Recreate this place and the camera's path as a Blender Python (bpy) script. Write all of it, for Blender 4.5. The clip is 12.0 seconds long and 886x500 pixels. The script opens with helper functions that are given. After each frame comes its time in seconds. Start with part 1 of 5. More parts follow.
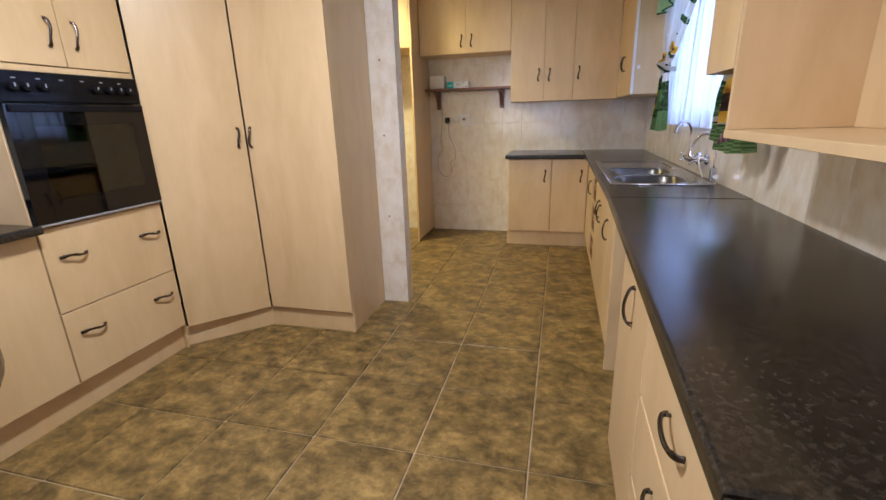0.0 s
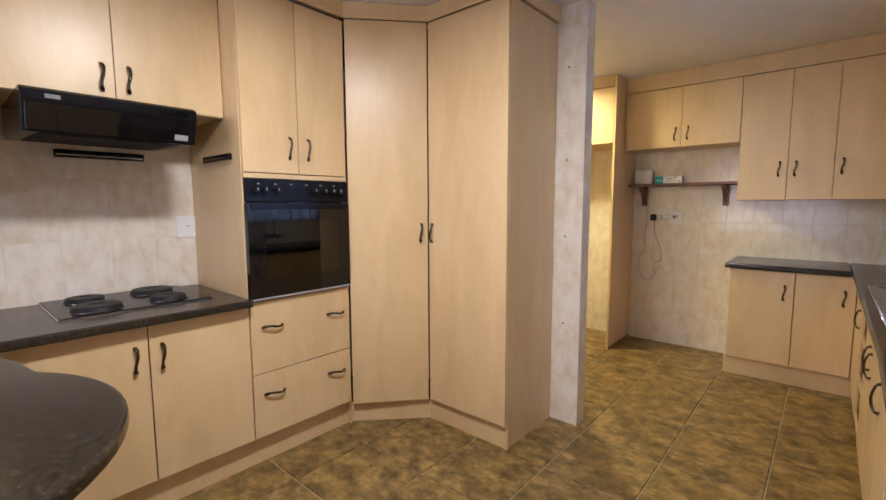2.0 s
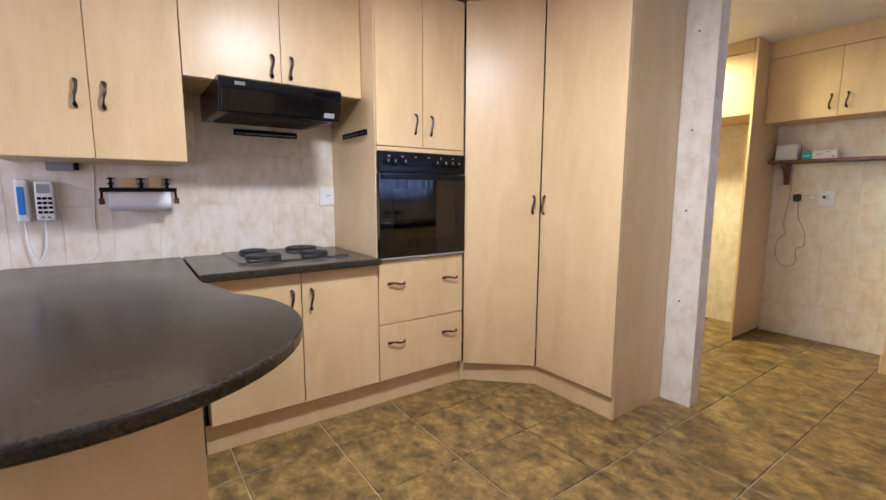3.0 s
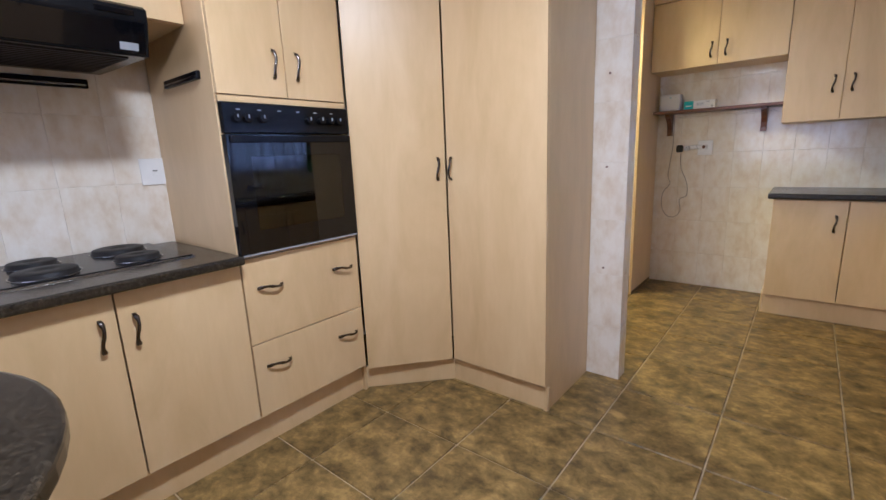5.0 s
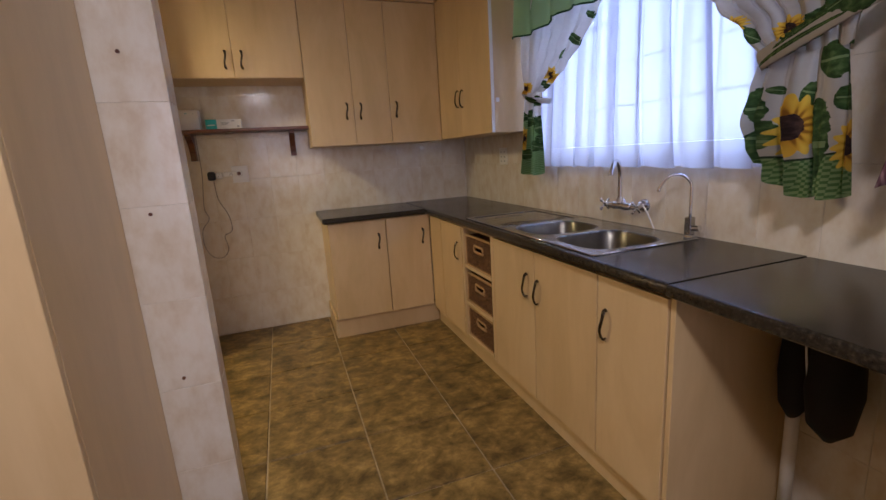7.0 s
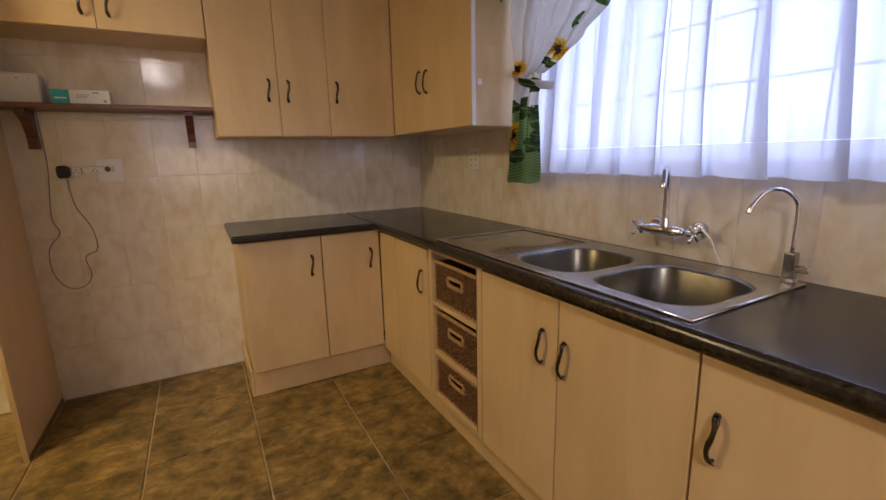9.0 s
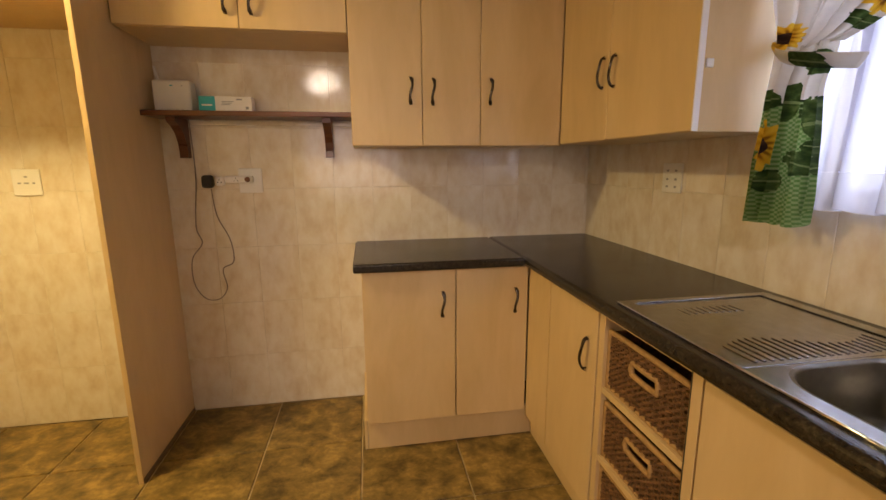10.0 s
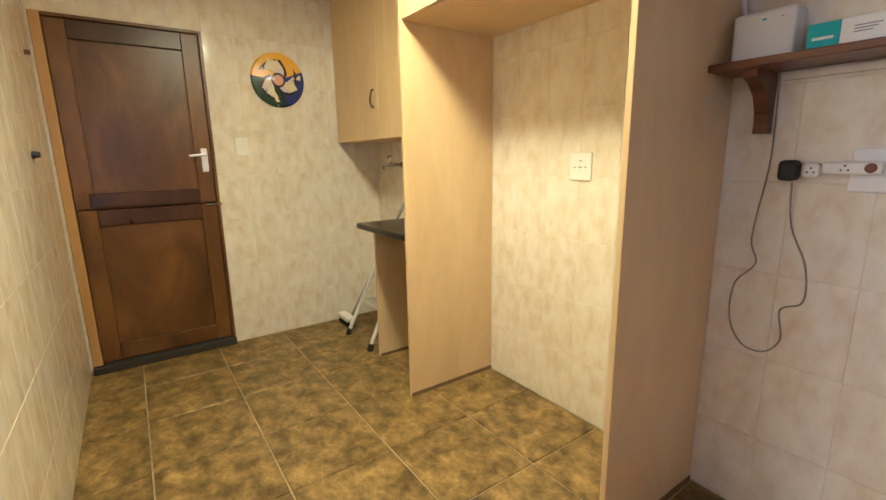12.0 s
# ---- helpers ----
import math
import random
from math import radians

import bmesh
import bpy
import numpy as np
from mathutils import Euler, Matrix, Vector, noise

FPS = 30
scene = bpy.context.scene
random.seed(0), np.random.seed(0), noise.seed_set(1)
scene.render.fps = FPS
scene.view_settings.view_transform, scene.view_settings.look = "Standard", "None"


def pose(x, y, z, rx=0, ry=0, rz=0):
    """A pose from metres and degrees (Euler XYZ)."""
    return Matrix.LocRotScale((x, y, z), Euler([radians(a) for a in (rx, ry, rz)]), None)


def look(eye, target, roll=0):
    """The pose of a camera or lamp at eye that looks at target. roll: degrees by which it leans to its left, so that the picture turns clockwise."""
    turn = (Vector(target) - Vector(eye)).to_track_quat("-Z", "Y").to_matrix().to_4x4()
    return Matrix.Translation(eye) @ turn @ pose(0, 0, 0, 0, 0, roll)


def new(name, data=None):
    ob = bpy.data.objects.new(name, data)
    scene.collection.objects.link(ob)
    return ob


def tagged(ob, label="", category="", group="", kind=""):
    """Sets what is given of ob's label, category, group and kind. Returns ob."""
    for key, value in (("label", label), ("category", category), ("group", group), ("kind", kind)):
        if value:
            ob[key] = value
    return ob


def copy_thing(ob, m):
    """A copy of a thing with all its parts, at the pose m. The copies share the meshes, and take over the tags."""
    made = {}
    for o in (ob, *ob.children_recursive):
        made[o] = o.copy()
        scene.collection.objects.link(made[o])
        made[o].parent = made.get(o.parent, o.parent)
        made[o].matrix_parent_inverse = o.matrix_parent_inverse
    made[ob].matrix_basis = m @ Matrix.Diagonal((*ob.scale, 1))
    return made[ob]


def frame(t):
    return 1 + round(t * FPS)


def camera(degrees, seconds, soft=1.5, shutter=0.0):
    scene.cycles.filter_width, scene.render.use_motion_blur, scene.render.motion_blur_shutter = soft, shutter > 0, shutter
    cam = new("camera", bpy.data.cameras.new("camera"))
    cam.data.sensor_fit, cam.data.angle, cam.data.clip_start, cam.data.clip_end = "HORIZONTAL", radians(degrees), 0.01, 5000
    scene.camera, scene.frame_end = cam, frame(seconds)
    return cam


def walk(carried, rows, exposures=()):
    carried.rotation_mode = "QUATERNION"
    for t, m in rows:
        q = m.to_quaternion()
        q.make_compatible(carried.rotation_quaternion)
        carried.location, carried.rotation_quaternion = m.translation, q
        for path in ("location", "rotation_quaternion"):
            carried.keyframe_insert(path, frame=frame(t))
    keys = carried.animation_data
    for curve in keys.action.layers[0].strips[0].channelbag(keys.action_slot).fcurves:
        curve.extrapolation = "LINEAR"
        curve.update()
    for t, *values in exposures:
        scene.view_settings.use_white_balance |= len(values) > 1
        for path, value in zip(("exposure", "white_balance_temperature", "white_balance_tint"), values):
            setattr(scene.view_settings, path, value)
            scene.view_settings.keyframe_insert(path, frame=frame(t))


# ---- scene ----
cam = camera(90.0, 12.0)
PATH = [
    (0, (-0.038, 0.029, 1.278), (-0.53, 1.879, 0.698), -1.7),
    (0.5, (-0.027, 0.195, 1.298), (-0.533, 2.077, 0.849), -0.7),
    (1, (-0.01, 0.34, 1.307), (-0.702, 2.19, 0.994), -1.3),
    (1.5, (-0.001, 0.399, 1.345), (-1.018, 2.107, 1.119), -1.2),
    (2, (0.045, 0.314, 1.362), (-1.261, 1.815, 1.156), -0.2),
    (2.5, (0.134, 0.235, 1.317), (-1.397, 1.503, 1.093), 0.0),
    (2.7, (0.134, 0.177, 1.269), (-1.443, 1.386, 1.044), 0.2),
    (4.3, (-0.012, 0.222, 1.285), (-1.672, 1.238, 0.825), -1.7),
    (4.5, (-0.123, 0.268, 1.277), (-1.688, 1.433, 0.835), -2.2),
    (5, (-0.343, 0.482, 1.26), (-1.588, 1.991, 0.84), -2.4),
    (5.5, (-0.513, 0.736, 1.284), (-1.292, 2.535, 0.885), -3.0),
    (6, (-0.695, 0.973, 1.3), (-0.934, 2.92, 0.911), -3.3),
    (6.5, (-0.747, 1.169, 1.283), (-0.48, 3.112, 0.892), -3.3),
    (7, (-0.77, 1.273, 1.291), (-0.127, 3.118, 0.863), -3.6),
    (7.2, (-0.798, 1.294, 1.287), (-0.011, 3.079, 0.845), -3.5),
    (8.8, (-0.708, 1.885, 1.26), (0.291, 3.565, 0.837), -1.5),
    (9, (-0.653, 2.004, 1.259), (0.279, 3.724, 0.845), -1.4),
    (9.5, (-0.586, 2.288, 1.283), (0.111, 4.122, 0.893), -0.8),
    (10, (-0.476, 2.554, 1.302), (-0.149, 4.491, 0.922), -0.4),
    (10.5, (-0.474, 2.765, 1.305), (-0.586, 4.722, 0.911), -0.4),
    (11, (-0.546, 2.965, 1.294), (-1.218, 4.808, 0.903), -0.5),
    (11.5, (-0.625, 3.126, 1.311), (-1.84, 4.66, 0.901), -0.6),
    (12, (-0.727, 3.256, 1.28), (-2.333, 4.377, 0.873), -0.9),
]
walk(cam, [(t, look(eye, target, roll)) for t, eye, target, roll in PATH], [(0, 0.62, 5150, 9), (1.5, 0.6, 5250, 10), (2.0, 0.57, 5400, 12), (2.5, 0.85, 5250, 11), (4.5, 0.68, 4750, 10), (5.5, 0.45, 4750, 11), (6.5, -0.05, 5250, 16), (7.0, -0.2, 5500, 19), (9.0, -0.1, 6100, 19), (9.8, 0.1, 6900, 17), (10.5, 0.97, 7900, 13), (11.2, 0.97, 5700, 12), (12, 0.92, 4850, 12)])

# ---- world and lamps ----
world = bpy.data.worlds.new("sky")
scene.world = world
world.use_nodes = True
wn = world.node_tree
sky = wn.nodes.new("ShaderNodeTexSky")
sky.sky_type, sky.sun_disc = "NISHITA", False
sky.sun_elevation, sky.sun_rotation = radians(48), radians(160)
wn.nodes["Background"].inputs[1].default_value = 0.12
wn.links.new(sky.outputs[0], wn.nodes["Background"].inputs[0])
sun = new("sun", bpy.data.lights.new("sun", "SUN"))
sun.data.energy, sun.data.angle, sun.data.color = 3.0, radians(0.5), (1, 0.95, 0.88)
sun.rotation_euler = look((0, 0, 0), (-0.25, 0.75, -1)).to_euler()


def lamp(name, loc, size, watts, color, target=None, spread=180):
    ob = new(name, bpy.data.lights.new(name, "AREA"))
    ob.data.energy, ob.data.color, ob.data.spread = watts, color, radians(spread)
    if isinstance(size, tuple):
        ob.data.shape, ob.data.size, ob.data.size_y = "RECTANGLE", *size
    else:
        ob.data.shape, ob.data.size = "DISK", size
    ob.matrix_world = look(loc, target or (loc[0], loc[1] + 0.001, loc[2] - 1))
    return ob


lamp("window_daylight", (0.935, 3.0, 1.69), (1.42, 0.97), 17.5, (0.57, 0.69, 1.0), (-1, 3.0, 1.69))
# Added fill lamp before the closed south wall; no window stands there.
lamp("room_daylight", (-1.0, -2.3, 1.5), (2.4, 1.6), 28, (0.96, 0.86, 0.92), (-1.0, 0, 1.2))
lamp("kitchen_lamp", (-0.95, 0.95, 2.38), 0.24, 33, (1.0, 0.88, 0.76))
lamp("utility_lamp", (-2.03, 3.9, 2.40), 0.30, 34, (1.0, 0.785, 0.36))

# ---- materials ----
def material(name, rough=0.5, metal=0.0, color=(0.5, 0.5, 0.5), coat=0.0):
    m = bpy.data.materials.new(name)
    m.use_nodes = True
    b = m.node_tree.nodes["Principled BSDF"]
    b.inputs["Base Color"].default_value = (*color, 1)
    b.inputs["Roughness"].default_value = rough
    b.inputs["Metallic"].default_value = metal
    b.inputs["Coat Weight"].default_value = coat
    return m, m.node_tree, b


def node(tree, kind, **values):
    n = tree.nodes.new("ShaderNode" + kind)
    for key, value in values.items():
        n.inputs[key.replace("_", " ")].default_value = value
    return n


def coords(tree, scale, rand=0.0):
    """Object-space places in world size, shifted by each object's own random number."""
    tc = tree.nodes.new("ShaderNodeTexCoord")
    mp = tree.nodes.new("ShaderNodeMapping")
    mp.inputs["Scale"].default_value = scale
    tree.links.new(tc.outputs["Object"], mp.inputs["Vector"])
    if rand:
        oi = tree.nodes.new("ShaderNodeObjectInfo")
        mul = tree.nodes.new("ShaderNodeVectorMath")
        mul.operation = "SCALE"
        mul.inputs[0].default_value = (rand, rand * 1.7, rand * 0.6)
        tree.links.new(oi.outputs["Random"], mul.inputs["Scale"])
        tree.links.new(mul.outputs[0], mp.inputs["Location"])
    return mp


def ramp(tree, fac, stops):
    r = tree.nodes.new("ShaderNodeValToRGB")
    el = r.color_ramp.elements
    while len(el) < len(stops):
        el.new(0.5)
    for e, (p, c) in zip(el, stops):
        e.position, e.color = p, (*c, 1)
    tree.links.new(fac, r.inputs[0])
    return r


def bump(tree, b, height, strength, distance):
    bp = node(tree, "Bump", Strength=strength, Distance=distance)
    tree.links.new(height, bp.inputs["Height"])
    tree.links.new(bp.outputs[0], b.inputs["Normal"])


def mixed(tree, a, c, fac, mode="MIX"):
    mx = tree.nodes.new("ShaderNodeMix")
    mx.data_type, mx.blend_type = "RGBA", mode
    tree.links.new(a, mx.inputs[6])
    if isinstance(c, tuple):
        mx.inputs[7].default_value = (*c, 1)
    else:
        tree.links.new(c, mx.inputs[7])
    if isinstance(fac, float):
        mx.inputs[0].default_value = fac
    else:
        tree.links.new(fac, mx.inputs[0])
    return mx.outputs[2]


def wood_material(name, dark, mid, light, rough=0.38, stretch=(14, 14, 1.1), fine=(90, 90, 3.5), rand=9.0):
    m, t, b = material(name, rough)
    big = node(t, "TexNoise", Scale=1.0, Detail=5.0, Roughness=0.6, Distortion=0.6)
    t.links.new(coords(t, stretch, rand).outputs[0], big.inputs["Vector"])
    small = node(t, "TexNoise", Scale=1.0, Detail=3.0, Roughness=0.7)
    t.links.new(coords(t, fine, rand).outputs[0], small.inputs["Vector"])
    c1 = ramp(t, big.outputs[0], [(0.3, dark), (0.5, mid), (0.7, light)])
    c2 = ramp(t, small.outputs[0], [(0.3, (0.93, 0.915, 0.89)), (0.62, (1, 1, 1))])
    col = mixed(t, c1.outputs[0], c2.outputs[0], 0.4, "MULTIPLY")
    t.links.new(col, b.inputs["Base Color"])
    bump(t, b, small.outputs[0], 0.04, 0.0004)
    rr = ramp(t, big.outputs[0], [(0.2, (rough - 0.06,) * 3), (0.8, (rough + 0.08,) * 3)])
    t.links.new(rr.outputs[0], b.inputs["Roughness"])
    return m


MAPLE = wood_material("maple_laminate", (0.60, 0.43, 0.215), (0.66, 0.48, 0.25), (0.705, 0.525, 0.285), 0.34, (5, 5, 1.6), (34, 34, 6))
TEAK = wood_material("stained_door_wood", (0.055, 0.021, 0.004), (0.125, 0.052, 0.010), (0.205, 0.094, 0.020), 0.34, (3.5, 3.5, 1.6), (70, 70, 4))
TEAKDARK = wood_material("dark_stained_rail_wood", (0.035, 0.013, 0.004), (0.060, 0.022, 0.007), (0.090, 0.036, 0.011), 0.30, (4, 4, 1.6), (70, 70, 4))
DARKWOOD = wood_material("dark_shelf_wood", (0.07, 0.022, 0.01), (0.12, 0.04, 0.018), (0.17, 0.065, 0.03), 0.3, (3, 20, 20), (5, 90, 90))
PINE = wood_material("pine_frame", (0.36, 0.19, 0.05), (0.46, 0.26, 0.08), (0.52, 0.31, 0.11), 0.35, (10, 10, 1.2), (80, 80, 4))


def counter_material():
    m, t, b = material("charcoal_worktop", 0.3)
    sp = node(t, "TexVoronoi", Scale=150.0)
    t.links.new(coords(t, (1, 1, 1)).outputs[0], sp.inputs["Vector"])
    sp.feature = "F1"
    ns = node(t, "TexNoise", Scale=85.0, Detail=6.0, Roughness=0.75)
    t.links.new(coords(t, (1, 1, 1)).outputs[0], ns.inputs["Vector"])
    big = node(t, "TexNoise", Scale=3.0, Detail=3.0)
    t.links.new(coords(t, (1, 1, 1)).outputs[0], big.inputs["Vector"])
    c1 = ramp(t, ns.outputs[0], [(0.36, (0.013, 0.010, 0.007)), (0.52, (0.028, 0.022, 0.015)), (0.74, (0.070, 0.055, 0.037))])
    c2 = ramp(t, sp.outputs["Color"], [(0.0, (0.6, 0.6, 0.6)), (0.75, (1.0, 1.0, 1.0)), (1.0, (1.7, 1.6, 1.45))])
    t.links.new(mixed(t, c1.outputs[0], c2.outputs[0], 0.6, "MULTIPLY"), b.inputs["Base Color"])
    rr = ramp(t, big.outputs[0], [(0.3, (0.19,) * 3), (0.7, (0.26,) * 3)])
    t.links.new(rr.outputs[0], b.inputs["Roughness"])
    b.inputs["Specular IOR Level"].default_value = 0.38
    bump(t, b, ns.outputs[0], 0.06, 0.0004)
    return m


COUNTER = counter_material()


def floor_material():
    m, t, b = material("slate_look_floor_tile", 0.3)
    n1 = node(t, "TexNoise", Scale=9.5, Detail=8.0, Roughness=0.68, Distortion=0.25)
    t.links.new(coords(t, (1.0, 1.15, 1), 30.0).outputs[0], n1.inputs["Vector"])
    n2 = node(t, "TexNoise", Scale=24.0, Detail=5.0, Roughness=0.6, Distortion=0.3)
    t.links.new(coords(t, (1.0, 1.2, 1), 12.0).outputs[0], n2.inputs["Vector"])
    c1 = ramp(t, n1.outputs[0], [(0.33, (0.088, 0.060, 0.021)), (0.44, (0.168, 0.112, 0.037)), (0.54, (0.265, 0.176, 0.057)), (0.67, (0.42, 0.280, 0.093))])
    c2 = ramp(t, n2.outputs[0], [(0.35, (0.66, 0.65, 0.60)), (0.62, (1.08, 1.06, 1.03))])
    t.links.new(mixed(t, c1.outputs[0], c2.outputs[0], 0.8, "MULTIPLY"), b.inputs["Base Color"])
    b.inputs["Specular IOR Level"].default_value = 0.35
    rr = ramp(t, n2.outputs[0], [(0.3, (0.34,) * 3), (0.7, (0.50,) * 3)])
    t.links.new(rr.outputs[0], b.inputs["Roughness"])
    bump(t, b, n1.outputs[0], 0.25, 0.003)
    return m


FLOORTILE = floor_material()


def walltile_material():
    m, t, b = material("cream_marbled_wall_tile", 0.12)
    n1 = node(t, "TexNoise", Scale=15.0, Detail=4.0, Roughness=0.6, Distortion=0.1)
    t.links.new(coords(t, (1, 1, 0.6), 25.0).outputs[0], n1.inputs["Vector"])
    c1 = ramp(t, n1.outputs[0], [(0.30, (0.66, 0.555, 0.415)), (0.43, (0.715, 0.63, 0.50)), (0.53, (0.75, 0.68, 0.565)), (0.66, (0.79, 0.735, 0.635))])
    t.links.new(c1.outputs[0], b.inputs["Base Color"])
    n2 = node(t, "TexNoise", Scale=7.0, Detail=1.0)
    t.links.new(coords(t, (1, 1, 1), 25.0).outputs[0], n2.inputs["Vector"])
    bump(t, b, n2.outputs[0], 0.45, 0.004)
    return m


WALLTILE = walltile_material()


def plain(name, color, rough=0.5, metal=0.0, vary=0.06, scale=12.0, bumpy=0.0, coat=0.0):
    m, t, b = material(name, rough, metal, color, coat)
    n = node(t, "TexNoise", Scale=scale, Detail=5.0, Roughness=0.6)
    t.links.new(coords(t, (1, 1, 1), 3.0).outputs[0], n.inputs["Vector"])
    lo, hi = [tuple(max(0, min(1, c * k)) for c in color) for k in (1 - vary, 1 + vary)]
    c = ramp(t, n.outputs[0], [(0.3, lo), (0.7, hi)])
    t.links.new(c.outputs[0], b.inputs["Base Color"])
    if bumpy:
        bump(t, b, n.outputs[0], bumpy, 0.002)
    return m


GROUT = plain("grout", (0.72, 0.66, 0.56), 0.85, vary=0.2)
FGROUT = plain("floor_grout", (0.46, 0.36, 0.22), 0.85, vary=0.4, scale=6)
CEIL = plain("ceiling_paint", (0.74, 0.72, 0.70), 0.7, vary=0.03, bumpy=0.1)
PAINT = plain("wall_paint", (0.72, 0.68, 0.62), 0.7, vary=0.03)
PEWTER = plain("pewter_handle", (0.115, 0.10, 0.09), 0.20, 1.0, vary=0.3, scale=60)
CHROME = plain("chrome", (0.72, 0.72, 0.74), 0.08, 1.0, vary=0.04)
# Darker copy of the sink steel: shade inside the bowls put into colour.
BOWLSTEEL = plain("shaded_satin_steel", (0.15, 0.142, 0.125), 0.30, 1.0, vary=0.12, scale=30)
STEEL = plain("brushed_steel", (0.40, 0.395, 0.39), 0.24, 1.0, vary=0.12, scale=40)
BLACKGLASS = plain("black_glass", (0.003, 0.003, 0.004), 0.04, vary=0.0)
BLACK = plain("black_enamel", (0.006, 0.006, 0.007), 0.18, vary=0.2)
RUBBER = plain("black_rubber", (0.015, 0.015, 0.016), 0.55)
WHITEP = plain("white_plastic", (0.78, 0.77, 0.74), 0.35, vary=0.03)
GREYP = plain("grey_plastic", (0.30, 0.31, 0.33), 0.4, vary=0.1)
IRON = plain("cast_iron", (0.018, 0.017, 0.017), 0.5, vary=0.3, scale=50, bumpy=0.2)
IRON.node_tree.nodes["Principled BSDF"].inputs["Specular IOR Level"].default_value = 0.15
for dark in (BLACKGLASS, BLACK):
    dark.node_tree.nodes["Principled BSDF"].inputs["Specular IOR Level"].default_value = 0.42 if dark == BLACKGLASS else 0.12
BLUEP = plain("blue_display", (0.05, 0.28, 0.75), 0.2)
TEALP = plain("teal_card", (0.02, 0.45, 0.50), 0.5)
PAPER = plain("kitchen_paper", (0.82, 0.80, 0.80), 0.9, vary=0.03, scale=80, bumpy=0.5)
# Brown of the soft shade painted along the feet of upright boards.
FOOTSHADE = plain("brown_foot_shade", (0.16, 0.105, 0.060), 0.6)
# Dark threshold wood, reused where gaps get their shade from colour.
DARKGAP = plain("dark_wood_and_gap_shade", (0.03, 0.025, 0.022), 0.7)
WHITEM = plain("white_metal", (0.78, 0.76, 0.72), 0.35, vary=0.05)
FACADE = plain("outside_plaster", (0.72, 0.68, 0.60), 0.8)
GRASS = plain("outside_ground", (0.22, 0.20, 0.14), 0.9, vary=0.4, scale=3)
BRISTLE = plain("bristles", (0.010, 0.009, 0.009), 0.85)
PLUM = plain("plum_cloth", (0.13, 0.045, 0.07), 0.9, vary=0.2, scale=60, bumpy=0.3)

# ---- building helpers ----
def at_root(ob):
    p = Vector((0, 0, 0))
    while ob is not None:
        p += ob.location
        ob = ob.parent
    return p


def thing(name, loc, label, category, group="", kind=""):
    ob = new(name)
    ob.location = loc
    return tagged(ob, label, category, group, kind)


def finish(bm, mat, smooth=False):
    me = bpy.data.meshes.new("mesh")
    bm.to_mesh(me)
    bm.free()
    me.materials.append(mat)
    if smooth:
        me.polygons.foreach_set("use_smooth", [True] * len(me.polygons))
    return me


def part(name, bm, mat, parent, label="", smooth=False):
    """Links a bmesh, given in world places, as one mesh object under a thing or part."""
    if parent is not None:
        bmesh.ops.translate(bm, verts=bm.verts, vec=-at_root(parent))
    ob = new(name, finish(bm, mat, smooth))
    ob.parent = parent
    return tagged(ob, label)


def box(x0, x1, y0, y1, z0, z1, bevel=0.0, bm=None, seg=1):
    own = bm is None
    b = bmesh.new()
    bmesh.ops.create_cube(b, size=1)
    for v in b.verts:
        v.co = Vector(((x0 + x1) / 2 + v.co.x * abs(x1 - x0), (y0 + y1) / 2 + v.co.y * abs(y1 - y0), (z0 + z1) / 2 + v.co.z * abs(z1 - z0)))
    if bevel:
        bmesh.ops.bevel(b, geom=b.edges[:], offset=bevel, segments=seg, affect="EDGES", profile=0.5)
    if own:
        return b
    merge(bm, b)
    return bm


def merge(bm, other):
    me = bpy.data.meshes.new("tmp")
    other.to_mesh(me)
    other.free()
    bm.from_mesh(me)
    bpy.data.meshes.remove(me)


def cyl(p, q, r, r2=None, n=16, bm=None, bevel=0.0):
    p, q = Vector(p), Vector(q)
    b = bmesh.new()
    bmesh.ops.create_cone(b, cap_ends=True, segments=n, radius1=r, radius2=r if r2 is None else r2, depth=(q - p).length)
    rot = (q - p).to_track_quat("Z", "Y").to_matrix().to_4x4()
    bmesh.ops.transform(b, matrix=Matrix.Translation((p + q) / 2) @ rot, verts=b.verts)
    if bevel:
        caps = [e for e in b.edges if any(len(f.verts) > 4 for f in e.link_faces)]
        bmesh.ops.bevel(b, geom=caps, offset=bevel, segments=2, affect="EDGES", profile=0.5)
    if bm is None:
        return b
    merge(bm, b)
    return bm


